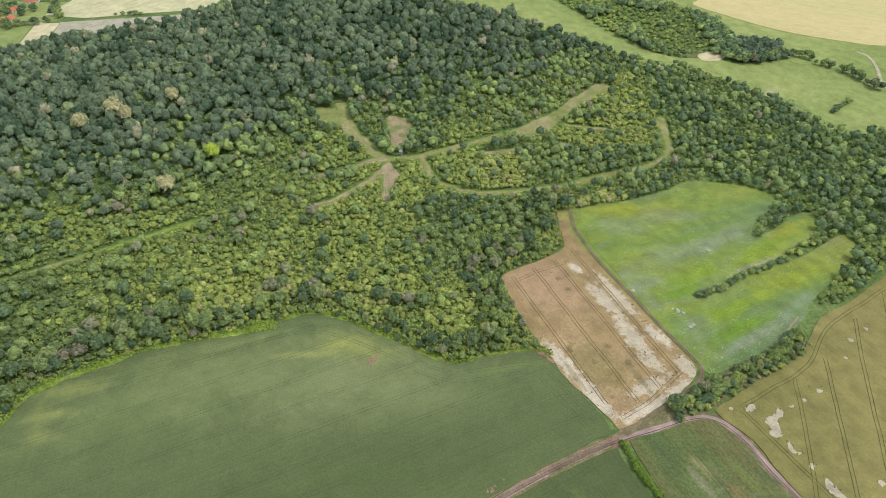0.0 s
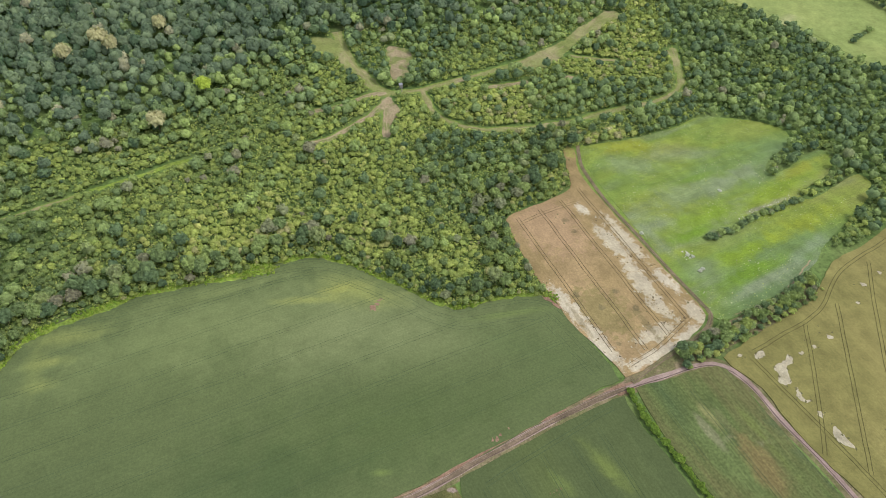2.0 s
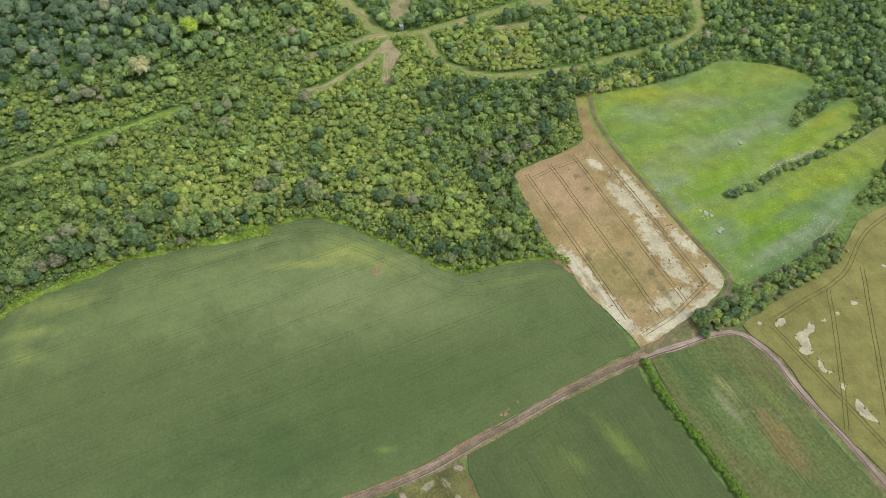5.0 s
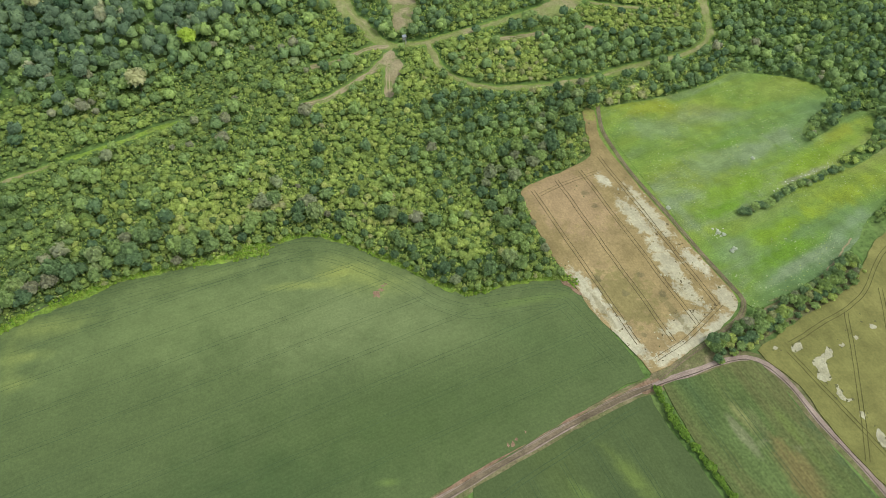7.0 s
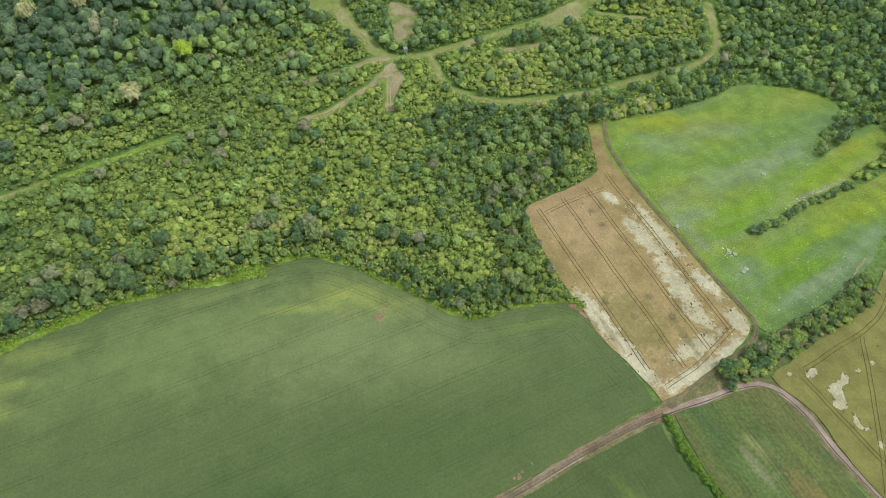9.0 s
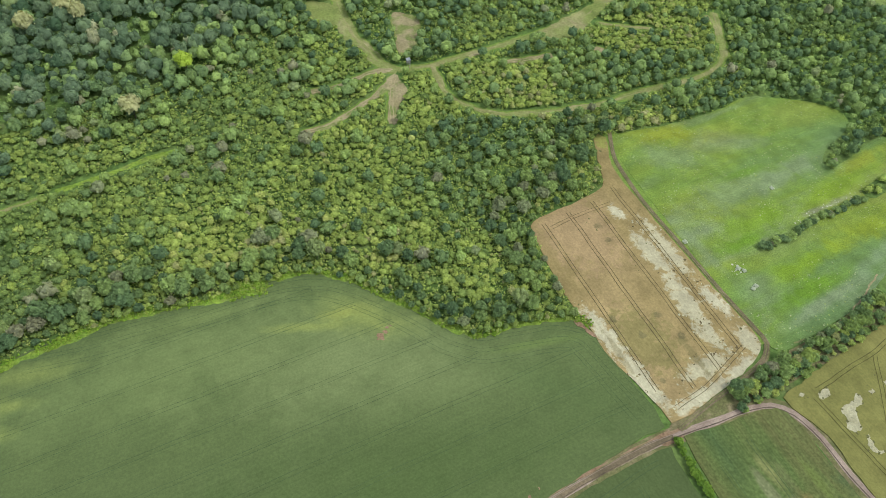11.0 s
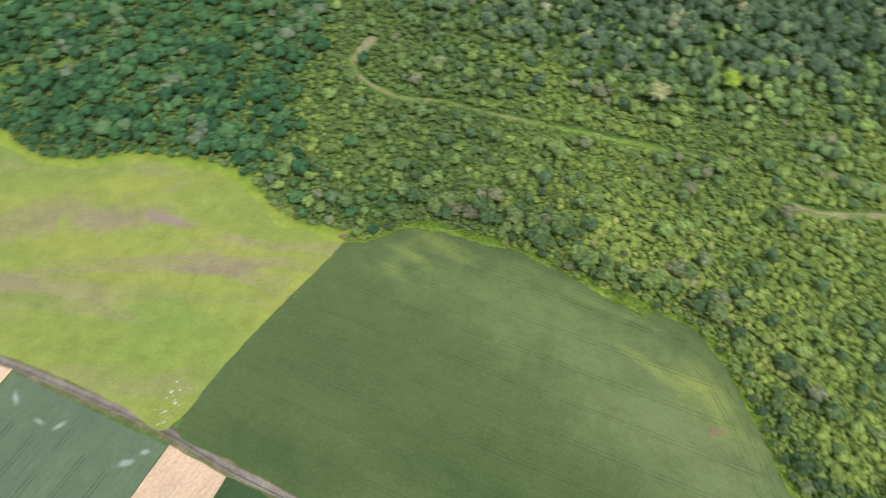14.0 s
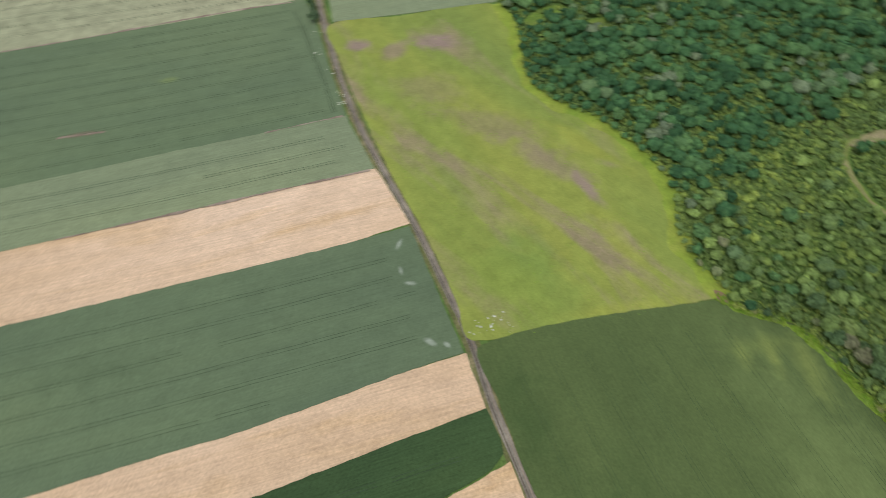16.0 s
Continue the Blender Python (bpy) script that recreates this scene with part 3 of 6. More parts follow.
def sheet(name, outline, height, material, grid=14.0, parent=None, drop=1.2):
    """A slab that lies on the land within an outline, with sides going down into it."""
    from mathutils.geometry import delaunay_2d_cdt
    pts = [Vector(q) for q in outline]
    n = len(pts)
    lo, hi = np.min(outline, 0), np.max(outline, 0)
    gx, gy = np.meshgrid(np.arange(lo[0], hi[0], grid), np.arange(lo[1], hi[1], grid))
    inner = np.c_[gx.ravel(), gy.ravel()]
    if len(inner):
        inner = inner[inside(outline, inner)]
        inner = inner[distance(np.vstack([outline, outline[:1]]), inner) > 1.5] if len(inner) else inner
    v, _, f, _, _, _ = delaunay_2d_cdt(pts + [Vector(q) for q in inner], [], [list(range(n))], 1, 1e-4)
    xy = np.array([tuple(q) for q in v])
    z = land(xy[:, 0], xy[:, 1]) + height
    verts = np.c_[xy, z]
    faces = [tuple(q) for q in f]
    seen = {}
    for q in faces:
        for a, b in zip(q, q[1:] + q[:1]):
            seen[(a, b)] = 1
    rim = [e for e in seen if (e[1], e[0]) not in seen]
    m = len(verts)
    under = {k: m + i for i, k in enumerate(sorted({k for e in rim for k in e}))}
    low = np.array([verts[k] - (0, 0, height + drop) for k in sorted(under)])
    faces += [(b, a, under[a], under[b]) for a, b in rim]
    return link(name, np.vstack([verts, low]), faces, material, parent)


def ribbon(name, line, width, height, material, parent=None, camber=0.0):
    """A strip of even or given width along a line on the land."""
    p = np.asarray(line, float)
    d = np.gradient(p, axis=0)
    side = np.c_[-d[:, 1], d[:, 0]] / np.maximum(np.linalg.norm(d, axis=1), 1e-6)[:, None]
    w = np.broadcast_to(np.asarray(width, float), (len(p),))
    rows, m = [], 4 if camber or np.max(w) > 2 else 2
    for s in np.linspace(-0.5, 0.5, m):
        q = p + side * (w * s)[:, None]
        rows.append(np.c_[q, land(q[:, 0], q[:, 1]) + height - (0.06 if abs(s) > 0.4 and m > 2 else 0)])
    verts = np.stack(rows, 1).reshape(-1, 3)
    faces = [(k * m + j + 1, k * m + j, (k + 1) * m + j, (k + 1) * m + j + 1) for k in range(len(p) - 1) for j in range(m - 1)]
    return link(name, verts, faces, material, parent)


def offset(line, by):
    p = np.asarray(line, float)
    d = np.gradient(p, axis=0)
    return p + by * np.c_[-d[:, 1], d[:, 0]] / np.maximum(np.linalg.norm(d, axis=1), 1e-6)[:, None]


def clip(poly, start, end, margin):
    """The pieces of a straight line inside a polygon, kept a margin from its edge."""
    t = np.linspace(0, 1, 400)[:, None]
    q = np.asarray(start) + t * (np.asarray(end) - np.asarray(start))
    ok = inside(poly, q)
    ok &= distance(np.vstack([poly, poly[:1]]), q) > margin
    runs, k = [], 0
    while k < len(q):
        if ok[k]:
            j = k
            while j + 1 < len(q) and ok[j + 1]:
                j += 1
            if j - k > 6:
                runs.append((q[k], q[j]))
            k = j
        k += 1
    return runs


def tramlines(field, poly, turn, gap, height, material, first=0.0, margin=9.0, width=0.26, rng=None):
    """Pairs of wheel lines that the sprayer leaves, each pair of lines a part of the field."""
    poly = np.asarray(poly, float)
    rough = random.Random(int(abs(turn) * 7 + gap))
    way = np.array((math.cos(radians(turn)), math.sin(radians(turn))))
    side = np.array((-way[1], way[0]))
    mid = poly.mean(0)
    reach = np.max(np.linalg.norm(poly - mid, axis=1)) * 1.1
    for k in range(-int(reach / gap) - 1, int(reach / gap) + 2):
        for a, b in clip(poly, mid + side * (k * gap + first) - way * reach, mid + side * (k * gap + first) + way * reach, margin):
            cut = sorted(rough.uniform(0.0, 1.0) for _ in range(2)) if material is LINE_STRIP and k % 3 == 0 else (0.0, 1.0)
            for u, v in ((0.0, cut[0]), (min(cut[0] + 0.03, cut[1]), cut[1]), (min(cut[1] + 0.06, 1.0), 1.0)):
                if (v - u) * np.linalg.norm(b - a) > 8:
                    wheel_pair(field, np.array([a + (b - a) * u, a + (b - a) * v]), height, material, width)


def wheel_pair(field, ends, height, material, width=0.3, smooth=True):
    line = curve(ends, 1.0 if 4 < len(ends) < 10 else 3.0, False, 0.35, 0.05, smooth)
    verts, faces = [], []
    for s in (-0.95, 0.95):
        q = offset(line, s)
        w = np.array([width * (0.75 + 0.6 * abs(noise.noise((x * 0.15, y * 0.15, s)))) for x, y in q])
        a, b = offset(q, 0.5), offset(q, -0.5)
        a, b = q + (a - q) * w[:, None], q + (b - q) * w[:, None]
        base = len(verts)
        for u, v in zip(a, b):
            verts += [(*u, 0), (*v, 0)]
        faces += [(base + 2 * i, base + 2 * i + 2, base + 2 * i + 3, base + 2 * i + 1) for i in range(len(q) - 1)]
    verts = np.array(verts, float)
    verts[:, 2] = land(verts[:, 0], verts[:, 1]) + height
    return link("tramline", verts, [f[::-1] for f in faces], material, field)


# ---- ground ----
def steps(lo, hi, fine):
    inner = list(np.arange(lo, hi + 1, fine))
    grow = [fine * 1.5 ** k for k in range(1, 15)]
    below, above = [], []
    a, b = inner[0], inner[-1]
    for g in grow:
        a, b = a - g, b + g
        below.append(a)
        above.append(b)
    return np.array(below[::-1] + inner + above)


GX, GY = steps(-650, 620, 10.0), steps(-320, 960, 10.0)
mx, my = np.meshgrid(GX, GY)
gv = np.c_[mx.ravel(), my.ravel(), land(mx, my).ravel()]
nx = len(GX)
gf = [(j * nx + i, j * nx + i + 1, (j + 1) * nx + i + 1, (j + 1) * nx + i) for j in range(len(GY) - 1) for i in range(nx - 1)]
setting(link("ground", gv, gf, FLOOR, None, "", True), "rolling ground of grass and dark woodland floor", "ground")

# ---- fields ----
PLAN = {}
PLAN["green_field"] = [(-223, 235), (-220, 242), (-196, 261), (-154, 276), (-116, 291), (-92, 300), (-78, 304), (-60, 300), (-45, 292), (-28, 284), (-9, 273), (7, 268), (23, 274), (50, 279), (58, 274), (73, 249), (85, 224), (76, 220), (39, 197), (12, 181), (-25, 162), (-58, 147), (-120, 122), (-142, 112), (-164, 103), (-192, 93), (-230, 208), (-223, 220), (-219, 233), (-213, 244), (-184, 263), (-163, 275), (-126, 285), (-99, 295)]
PLAN["yellow_meadow"] = [(-461, -42), (-421, -27), (-365, -1), (-309, 28), (-254, 60), (-215, 79), (-194, 89), (-231, 207), (-234, 212), (-248, 202), (-262, 195), (-278, 191), (-299, 192), (-320, 187), (-340, 173), (-363, 152), (-380, 125), (-398, 108), (-422, 101), (-458, 96), (-498, 79), (-476, 5)]
PLAN["left_road"] = [(-551, -79), (-497, -60), (-449, -42), (-395, -20), (-348, 2), (-299, 30), (-266, 50), (-225, 72), (-189, 90), (-163, 100), (-139, 111), (-120, 120)]
PLAN["strip_top_pale"] = [(-606, -666), (-538, -83), (-497, -71), (-489, -87), (-433, -200), (-398, -268), (-315, -415)]
PLAN["strip_dark"] = [(-315, -415), (-398, -268), (-433, -200), (-489, -87), (-497, -71), (-471, -56.5), (-407, -30.5), (-356, -8), (-310, -109), (-267, -195), (-204, -319)]
PLAN["strip_light"] = [(-204, -319), (-267, -195), (-310, -109), (-356, -8), (-352, -6), (-309, 19), (-259, -89), (-221, -170), (-163, -285)]
PLAN["strip_tan"] = [(-163, -285), (-221, -170), (-259, -89), (-309, 19), (-306, 22), (-267, 47), (-247, 11), (-210, -70), (-175, -144), (-123, -250)]
PLAN["strip_green"] = [(-123, -250), (-175, -144), (-210, -70), (-247, 11), (-265, 47), (-187, 85), (-171, 54), (-157, 30), (-132, -15), (-122, -37), (-96, -88), (-56, -170)]
PLAN["strip_tan_low"] = [(-56, -170), (-96, -88), (-122, -37), (-132, -15), (-157, 30), (-171, 54), (-187, 86), (-159, 98), (-138, 60), (-107, 5), (-68, -61)]
PLAN["strip_darkgreen"] = [(-68, -61), (-107, 5), (-138, 60), (-159, 98), (-144, 106), (-138, 107), (-130, 103), (-116, 84), (-82, 24)]
PLAN["strip_tan_last"] = [(-82, 25), (-115, 84), (-129, 103), (-135, 110), (-120, 117), (-102, 123)]
PLAN["road_south"] = [(-57.5, 146.1), (-36.9, 154.1), (-13.1, 164.2), (11.8, 179.2), (29.4, 189.1), (44.5, 198.1), (62.6, 207.9), (78.8, 215.9), (92.3, 221.5), (108.9, 227.3), (123.1, 232.9), (135.5, 235.2), (144.7, 231.1), (152.8, 220.1), (159.9, 203.3), (172.0, 181.7), (181.2, 161.4), (184.5, 153.1), (194.2, 130.0)]
PLAN["south_olive"] = [(-25.1, 155.2), (-15.4, 160.5), (-4.5, 165.2), (2.2, 167.8), (4.6, 163.7), (8.7, 154.5), (13.7, 145.0), (19.6, 131.8), (-16.6, 131.6), (-19.3, 144.7), (-21.8, 148.8)]
PLAN["south_dark"] = [(-36.6, 150.3), (-25.9, 155.0), (-22.3, 148.6), (-19.8, 144.3), (-17.1, 131.6), (-34.2, 131.5), (-37.4, 144.6)]
PLAN["south_green"] = [(20.0, 131.7), (14.1, 145.0), (9.2, 154.5), (5.1, 164.2), (4.8, 171.3), (13.2, 176.4), (30.8, 186.2), (45.9, 195.2), (64.0, 205.0), (80.0, 213.0), (86, 215), (87, 210), (92, 198), (100, 184), (109, 165), (117, 151), (129, 122)]
PLAN["south_weedy"] = [(93, 220), (95, 221), (112, 226), (127, 232), (137, 234), (144, 229), (150, 215), (160, 194), (169, 175), (182, 150), (190, 127), (134, 122), (128, 137), (122, 152), (114, 168), (105, 186), (98, 201)]
PLAN["olive_field"] = [(148, 230), (144, 234), (142, 239), (152, 247), (167, 257), (182, 266), (205, 282), (215, 296), (229, 313), (250, 325), (289, 354), (353, 393), (340, 319), (265, 205), (204, 138), (183, 166), (171, 185), (163, 202), (156, 221)]
PLAN["tan_field"] = [(35.5, 338.1), (40.6, 344.6), (59.0, 355.2), (78.6, 370.5), (79.2, 387.1), (78.8, 409.7), (82.2, 414.6), (86.7, 411.7), (86.6, 387.5), (99.0, 355.5), (114.6, 322.7), (126.6, 296.6), (137.6, 275.3), (139.9, 267.1), (135.0, 259.6), (123.2, 248.5), (98.0, 230.5), (88.1, 225.5), (86.7, 228.9), (77.8, 243.1), (64.5, 261.1), (58.1, 275.5), (52.8, 285.6), (48.1, 295.0), (40.1, 320.1)]
PLAN["ditch"] = [(89.6, 417.2), (88.9, 402.6), (89.7, 390.1), (100.3, 357.8), (115.9, 324.7), (128.4, 297.7), (139.8, 275.1), (142.8, 267.9), (137.9, 258.1), (124.1, 247.0), (105.1, 233.4), (91.4, 222.9)]
PLAN["meadow"] = [(92, 414), (128, 426), (166, 444), (184, 457), (204, 457), (233, 453), (245, 443), (242, 430), (220, 407), (215, 396), (218, 391), (250, 416), (265, 423), (267, 411), (252, 390), (230, 370), (257, 383), (279, 397), (284, 388), (272, 369), (246, 343), (224, 321), (219, 313), (205, 298), (174, 277), (147, 263), (143, 270), (133, 290), (124, 312), (112, 341), (100, 371), (92, 394), (90, 405)]
PLAN["p_main"] = [(-89, 548), (-82, 526), (-72, 504), (-60, 487), (-52, 475), (-41, 469)]
PLAN["p_left"] = [(-94, 445), (-76, 453), (-59, 466), (-45, 471)]
PLAN["p_brown"] = [(-94, 408), (-80, 415), (-67, 429), (-52, 446), (-44, 462)]
PLAN["p_stub"] = [(-42, 418), (-44, 444), (-43, 462)]
PLAN["p_upper"] = [(-41, 470), (-19, 476), (8, 490), (36, 505), (61, 520), (82, 533)]
PLAN["p_loop"] = [(-19, 476), (-9, 448), (7, 435), (24, 430), (53, 434), (87, 443), (119, 459), (147, 470), (170, 484), (181, 501), (185, 528), (180, 548)]
PLAN["p_inner"] = [(27, 482), (42, 486), (62, 492)]
PLAN["p_grass"] = [(-165, 390), (-175, 386), (-188, 378), (-204, 367), (-223, 357)]
PLAN["p_ridge"] = [(81, 529), (90, 539), (107, 560), (128, 586), (145, 598)]
PLAN["p_shelf"] = [(98, 531), (115, 529), (136, 528)]
PLAN["p_right"] = [(183, 515), (185, 535), (186, 552)]
PLAN["p_west"] = [(-367, 325), (-358, 303), (-338, 295), (-306, 302), (-286, 319), (-262, 332), (-228, 353)]
PLAN["p_pad"] = [(92, 502), (101, 497)]
PLAN["clearing"] = [(-47, 530), (-30, 527), (-27, 509), (-32, 487), (-41, 486), (-44, 504)]
PLAN["clearing_top"] = [(-108, 539), (-89, 536), (-75, 518), (-67, 498), (-75, 493), (-86, 513), (-101, 520)]
PLAN["far_meadow"] = [(19, 749), (69, 780), (106, 778), (159, 716), (202, 669), (228, 660), (268, 662), (283, 656), (344, 669), (371, 663), (392, 647), (408, 619), (390, 563), (370, 550), (348, 545), (328, 571), (308, 600), (275, 628), (243, 651), (189, 660), (148, 687), (83, 723)]
PLAN["far_wood"] = [(120, 789), (160, 721), (203, 675), (231, 673), (263, 685), (281, 666), (307, 660), (346, 680), (349, 713), (304, 721), (298, 764), (254, 815), (191, 829)]
PLAN["far_wheat"] = [(286, 820), (466, 989), (594, 988), (564, 756), (465, 721), (417, 731), (363, 751), (317, 784)]
PLAN["far_green"] = [(263, 822), (316, 780), (361, 746), (415, 727), (483, 717), (452, 613), (411, 621), (394, 651), (372, 667), (346, 674), (350, 706), (310, 722), (302, 765)]
PLAN["fl_tan"] = [(-428, 678), (-445, 758), (-413, 744), (-400, 676)]
PLAN["fl_green"] = [(-518, 723), (-489, 761), (-447, 757), (-428, 677), (-452, 648)]
PLAN["fl_light"] = [(-397, 675), (-413, 747), (-285, 723), (-249, 723), (-261, 703), (-346, 693), (-383, 683)]
PLAN["fl_wheat"] = [(-447, 782), (-439, 838), (-420, 930), (-241, 839), (-221, 731), (-269, 731), (-388, 751)]
PLAN["village_line"] = [(-481.8, 749.3), (-465.8, 754.1), (-445.4, 751.6), (-433.4, 753.2)]
PLAN["houses"] = [(-490.7, 841.7), (-493.4, 808.5), (-483.3, 772.0), (-489.2, 765.9)]
PLAN["stand"] = [(-34.3, 474.3)]
PLAN["hedge_mid"] = [(88.9, 217.9), (94.4, 200.7), (102.1, 186.5), (111.9, 167.8), (119.2, 152.8), (125.8, 137.5)]
PLAN["hedge_diag"] = [(120, 237), (134, 246), (151, 256), (171, 267), (190, 279), (208, 294)]
PLAN["strip2"] = [(157, 327), (168, 331.5), (182.4, 341.2), (194, 349.5), (202, 353.5), (218, 362), (229, 367.5)]
PLAN["white"] = [(141.1, 312.8), (143.7, 311.3), (145.2, 300.1), (147.1, 301.7), (176.8, 373.0), (117.0, 330.0)]
PLAN["zone"] = [(-326, 398), (-274, 412), (-222, 437), (-169, 474), (-123, 513), (-108, 543), (-28, 548), (57, 590), (143, 653), (183, 686)]
PLAN["patches"] = [(183.9, 243.0), (192.5, 247.8), (203.1, 254.3), (237.9, 293.7), (228.6, 279.5), (252.0, 303.6), (150.8, 240.5), (180.1, 206.5), (210.4, 197.8)]
PLAN["corner"] = [(87.4, 224.4), (105.6, 235.4), (124.1, 247.0), (132.1, 244.8), (132.6, 238.9), (123.0, 232.3), (108.8, 227.0), (93.4, 220.7)]
PLAN["ob_a"] = [(166.3, 234.1), (173.0, 237.9), (176.3, 242.0), (177.5, 238.0), (172.8, 233.2), (172.2, 225.1), (168.2, 223.0), (165.7, 225.0), (167.1, 228.8)]
PLAN["ob_b"] = [(158.6, 241.5), (163.8, 244.2), (163.8, 240.9), (158.9, 238.6)]
PLAN["ob_c"] = [(173.8, 221.8), (174.4, 218.7), (175.2, 214.8), (178.4, 214.2), (174.8, 213.1), (172.0, 215.3)]
PLAN["ob_d"] = [(183.8, 200.0), (186.8, 196.7), (188.1, 192.8), (189.7, 188.9), (184.3, 190.9), (182.2, 194.1)]
PLAN["ol_head"] = [(158.6, 243.3), (180.4, 256.7), (194.9, 265.2), (207.8, 276.5), (222.7, 296.7), (235.1, 309.0), (255.7, 322.9), (282.7, 341.6)]
PLAN["ol_b"] = [(156.4, 239.2), (168.7, 216.6), (191.8, 171.1), (202.0, 147.4)]
PLAN["ol_c"] = [(192.8, 262.3), (186.3, 232.9), (178.4, 200.2), (174.0, 184.8)]
PLAN["ol_d"] = [(216.6, 278.2), (208.0, 242.7), (195.6, 191.4), (191.6, 175.0)]
PLAN["ol_e"] = [(249.0, 312.1), (236.7, 274.3), (218.7, 210.9), (209.8, 178.1)]
PLAN["ol_f"] = [(278.9, 336.1), (265.3, 298.6), (243.9, 231.0), (227.7, 181.5)]
PLAN["marks"] = [(45.8, 165.1), (49.2, 167.0), (44.5, 164.4), (47.3, 165.9), (48.4, 164.4)]
PLAN["soil_a"] = [(-307, 17), (-283, -37), (-259, -89), (-233, -144)]
PLAN["soil_b"] = [(-355, -10), (-345, -32), (-334, -55)]
PLAN["margin"] = [(156.3, 268.7), (171.0, 273.6), (189.9, 286.5), (206.7, 303.9), (214.1, 312.0)]
PLAN["tp_b"] = [(86.6, 338.8), (91.8, 341.3), (95.1, 336.1), (98.6, 328.6), (101.7, 319.6), (106.2, 310.4), (109.8, 300.7), (113.2, 292.5), (116.1, 282.3), (118.8, 273.4), (120.6, 266.5), (116.4, 266.4), (113.0, 273.3), (109.5, 281.4), (105.5, 291.2), (101.3, 300.4), (97.6, 310.1), (93.7, 318.0), (90.1, 328.3)]
PLAN["tp_c"] = [(95.1, 345.8), (100.4, 348.4), (103.7, 339.7), (106.7, 329.8), (110.1, 322.8), (114.3, 312.6), (117.5, 305.7), (115.7, 302.9), (111.8, 307.9), (107.5, 317.3), (103.4, 328.8), (98.6, 338.1)]
PLAN["tp_d"] = [(98.1, 252.7), (103.3, 257.7), (109.7, 261.9), (118.4, 263.1), (125.3, 262.2), (125.3, 259.6), (117.8, 254.1), (109.6, 248.1), (103.1, 243.2), (99.3, 244.7), (102.6, 247.9)]
PLAN["tp_e"] = [(131.9, 277.4), (136.8, 274.0), (139.4, 267.2), (139.8, 261.4), (135.3, 256.9), (127.0, 251.8), (118.5, 245.2), (108.9, 238.7), (97.0, 233.0), (91.5, 232.3), (93.4, 235.3), (102.6, 241.0), (113.8, 248.8), (125.6, 257.6), (131.3, 263.5), (128.1, 271.3)]
PLAN["tp_f"] = [(55.7, 289.6), (59.1, 288.5), (62.5, 277.9), (67.1, 273.0), (70.2, 266.8), (74.3, 260.2), (78.1, 252.1), (81.6, 245.0), (85.9, 238.1), (88.3, 232.2), (90.6, 227.7), (88.2, 225.7), (85.4, 230.7), (81.1, 236.6), (76.7, 243.2), (72.1, 248.9), (67.8, 253.5), (64.4, 259.3), (62.6, 266.7), (58.8, 275.3), (56.1, 282.2)]
PLAN["ym_a"] = [(-288, 157), (-283, 165), (-261, 174), (-257, 171), (-268, 163)]
PLAN["ym_b"] = [(-446, 26), (-454, 50), (-443, 60), (-435, 52), (-436, 32)]
PLAN["ym_c"] = [(-437, -25), (-440, -10), (-428, -6), (-425, -19)]
PLAN["head_top"] = [(46.2, 337.2), (61.2, 346.6), (81.6, 357.0)]
PLAN["head_low"] = [(92.1, 233.2), (107.4, 243.6), (130.9, 265.9)]
PLAN["olive_head"] = [(157, 246), (180, 261), (194, 269), (206, 280), (233, 309), (249, 321), (283, 342)]
PLAN["green_head"] = [(-201, 257), (-167, 267), (-130, 282), (-96, 296), (-74, 300), (-56, 296), (-27, 282), (0, 266), (11, 266), (39, 272), (53, 272), (65, 258), (75, 242), (84, 229)]
PLAN["far_hedge"] = [(290, 667), (310, 667), (333, 685), (357, 688), (374, 671), (390, 656), (410, 618)]
PLAN["far_hedge_left"] = [(-351, 746), (-334, 743), (-320, 736)]
PLAN["lane_bush"] = [(-489, -64), (-478, -59.5), (-465, -55)]
PLAN["strip_beyond"] = [(-465, -41), (-478, 4), (-502, 79), (-561, 85), (-552, -69)]
PLAN["heaps"] = [(-202, 92), (-208, 100), (141, 312)]
PLAN["red_soil"] = [(51, 278), (54, 278), (58, 274), (61, 269), (57, 272)]
PLAN["junction"] = [(82, 219), (89, 223), (94, 223), (89, 217), (83, 215)]
PLAN["west_pit"] = [(-356, 302), (-369, 318), (-371, 329), (-366, 329), (-359, 316), (-352, 304)]
PLAN["q1_soil"] = [(-236, 207), (-235, 211), (-230, 214), (-228, 210)]
PLAN["far_bare"] = [(252, 676), (273, 687), (282, 681), (270, 667), (255, 664)]
PLAN["west_open"] = [(-473.3, 100.0), (-488.0, 107.7), (-500.7, 124.3), (-497.9, 132.8), (-482.7, 120.4), (-469.4, 108.4)]
PLAN["east_open"] = [(110, 565), (129, 596), (151, 604), (150, 582), (130, 568), (113, 552)]
PLAN["so_turn"] = [(-7.5, 142.5), (-11.1, 148.1), (-12.1, 152.4), (-10.5, 155.4), (-6.9, 156.9), (-4.0, 154.9), (-2.1, 149.7), (-1.0, 142.6)]
PLAN["sg_head"] = [(16.4, 168.2), (32.0, 178.9), (51.0, 190.7), (70.9, 203.3), (79.7, 207.9)]
PLAN["star"] = [(-46.8, 461.6), (-42.6, 466.4), (-39.4, 460.7), (-35.1, 454.1), (-35.5, 444.0), (-38.7, 435.6), (-40.0, 416.7), (-42.1, 416.8), (-43.7, 435.3), (-47.2, 449.0), (-52.3, 444.3), (-54.3, 447.4), (-49.3, 454.5)]
PLAN["field_lane"] = [(143, 269), (140, 260), (129, 250), (116, 239), (103, 231), (93, 224)]
PLAN["far_strip"] = [(347, 575), (359, 586), (373, 597)]
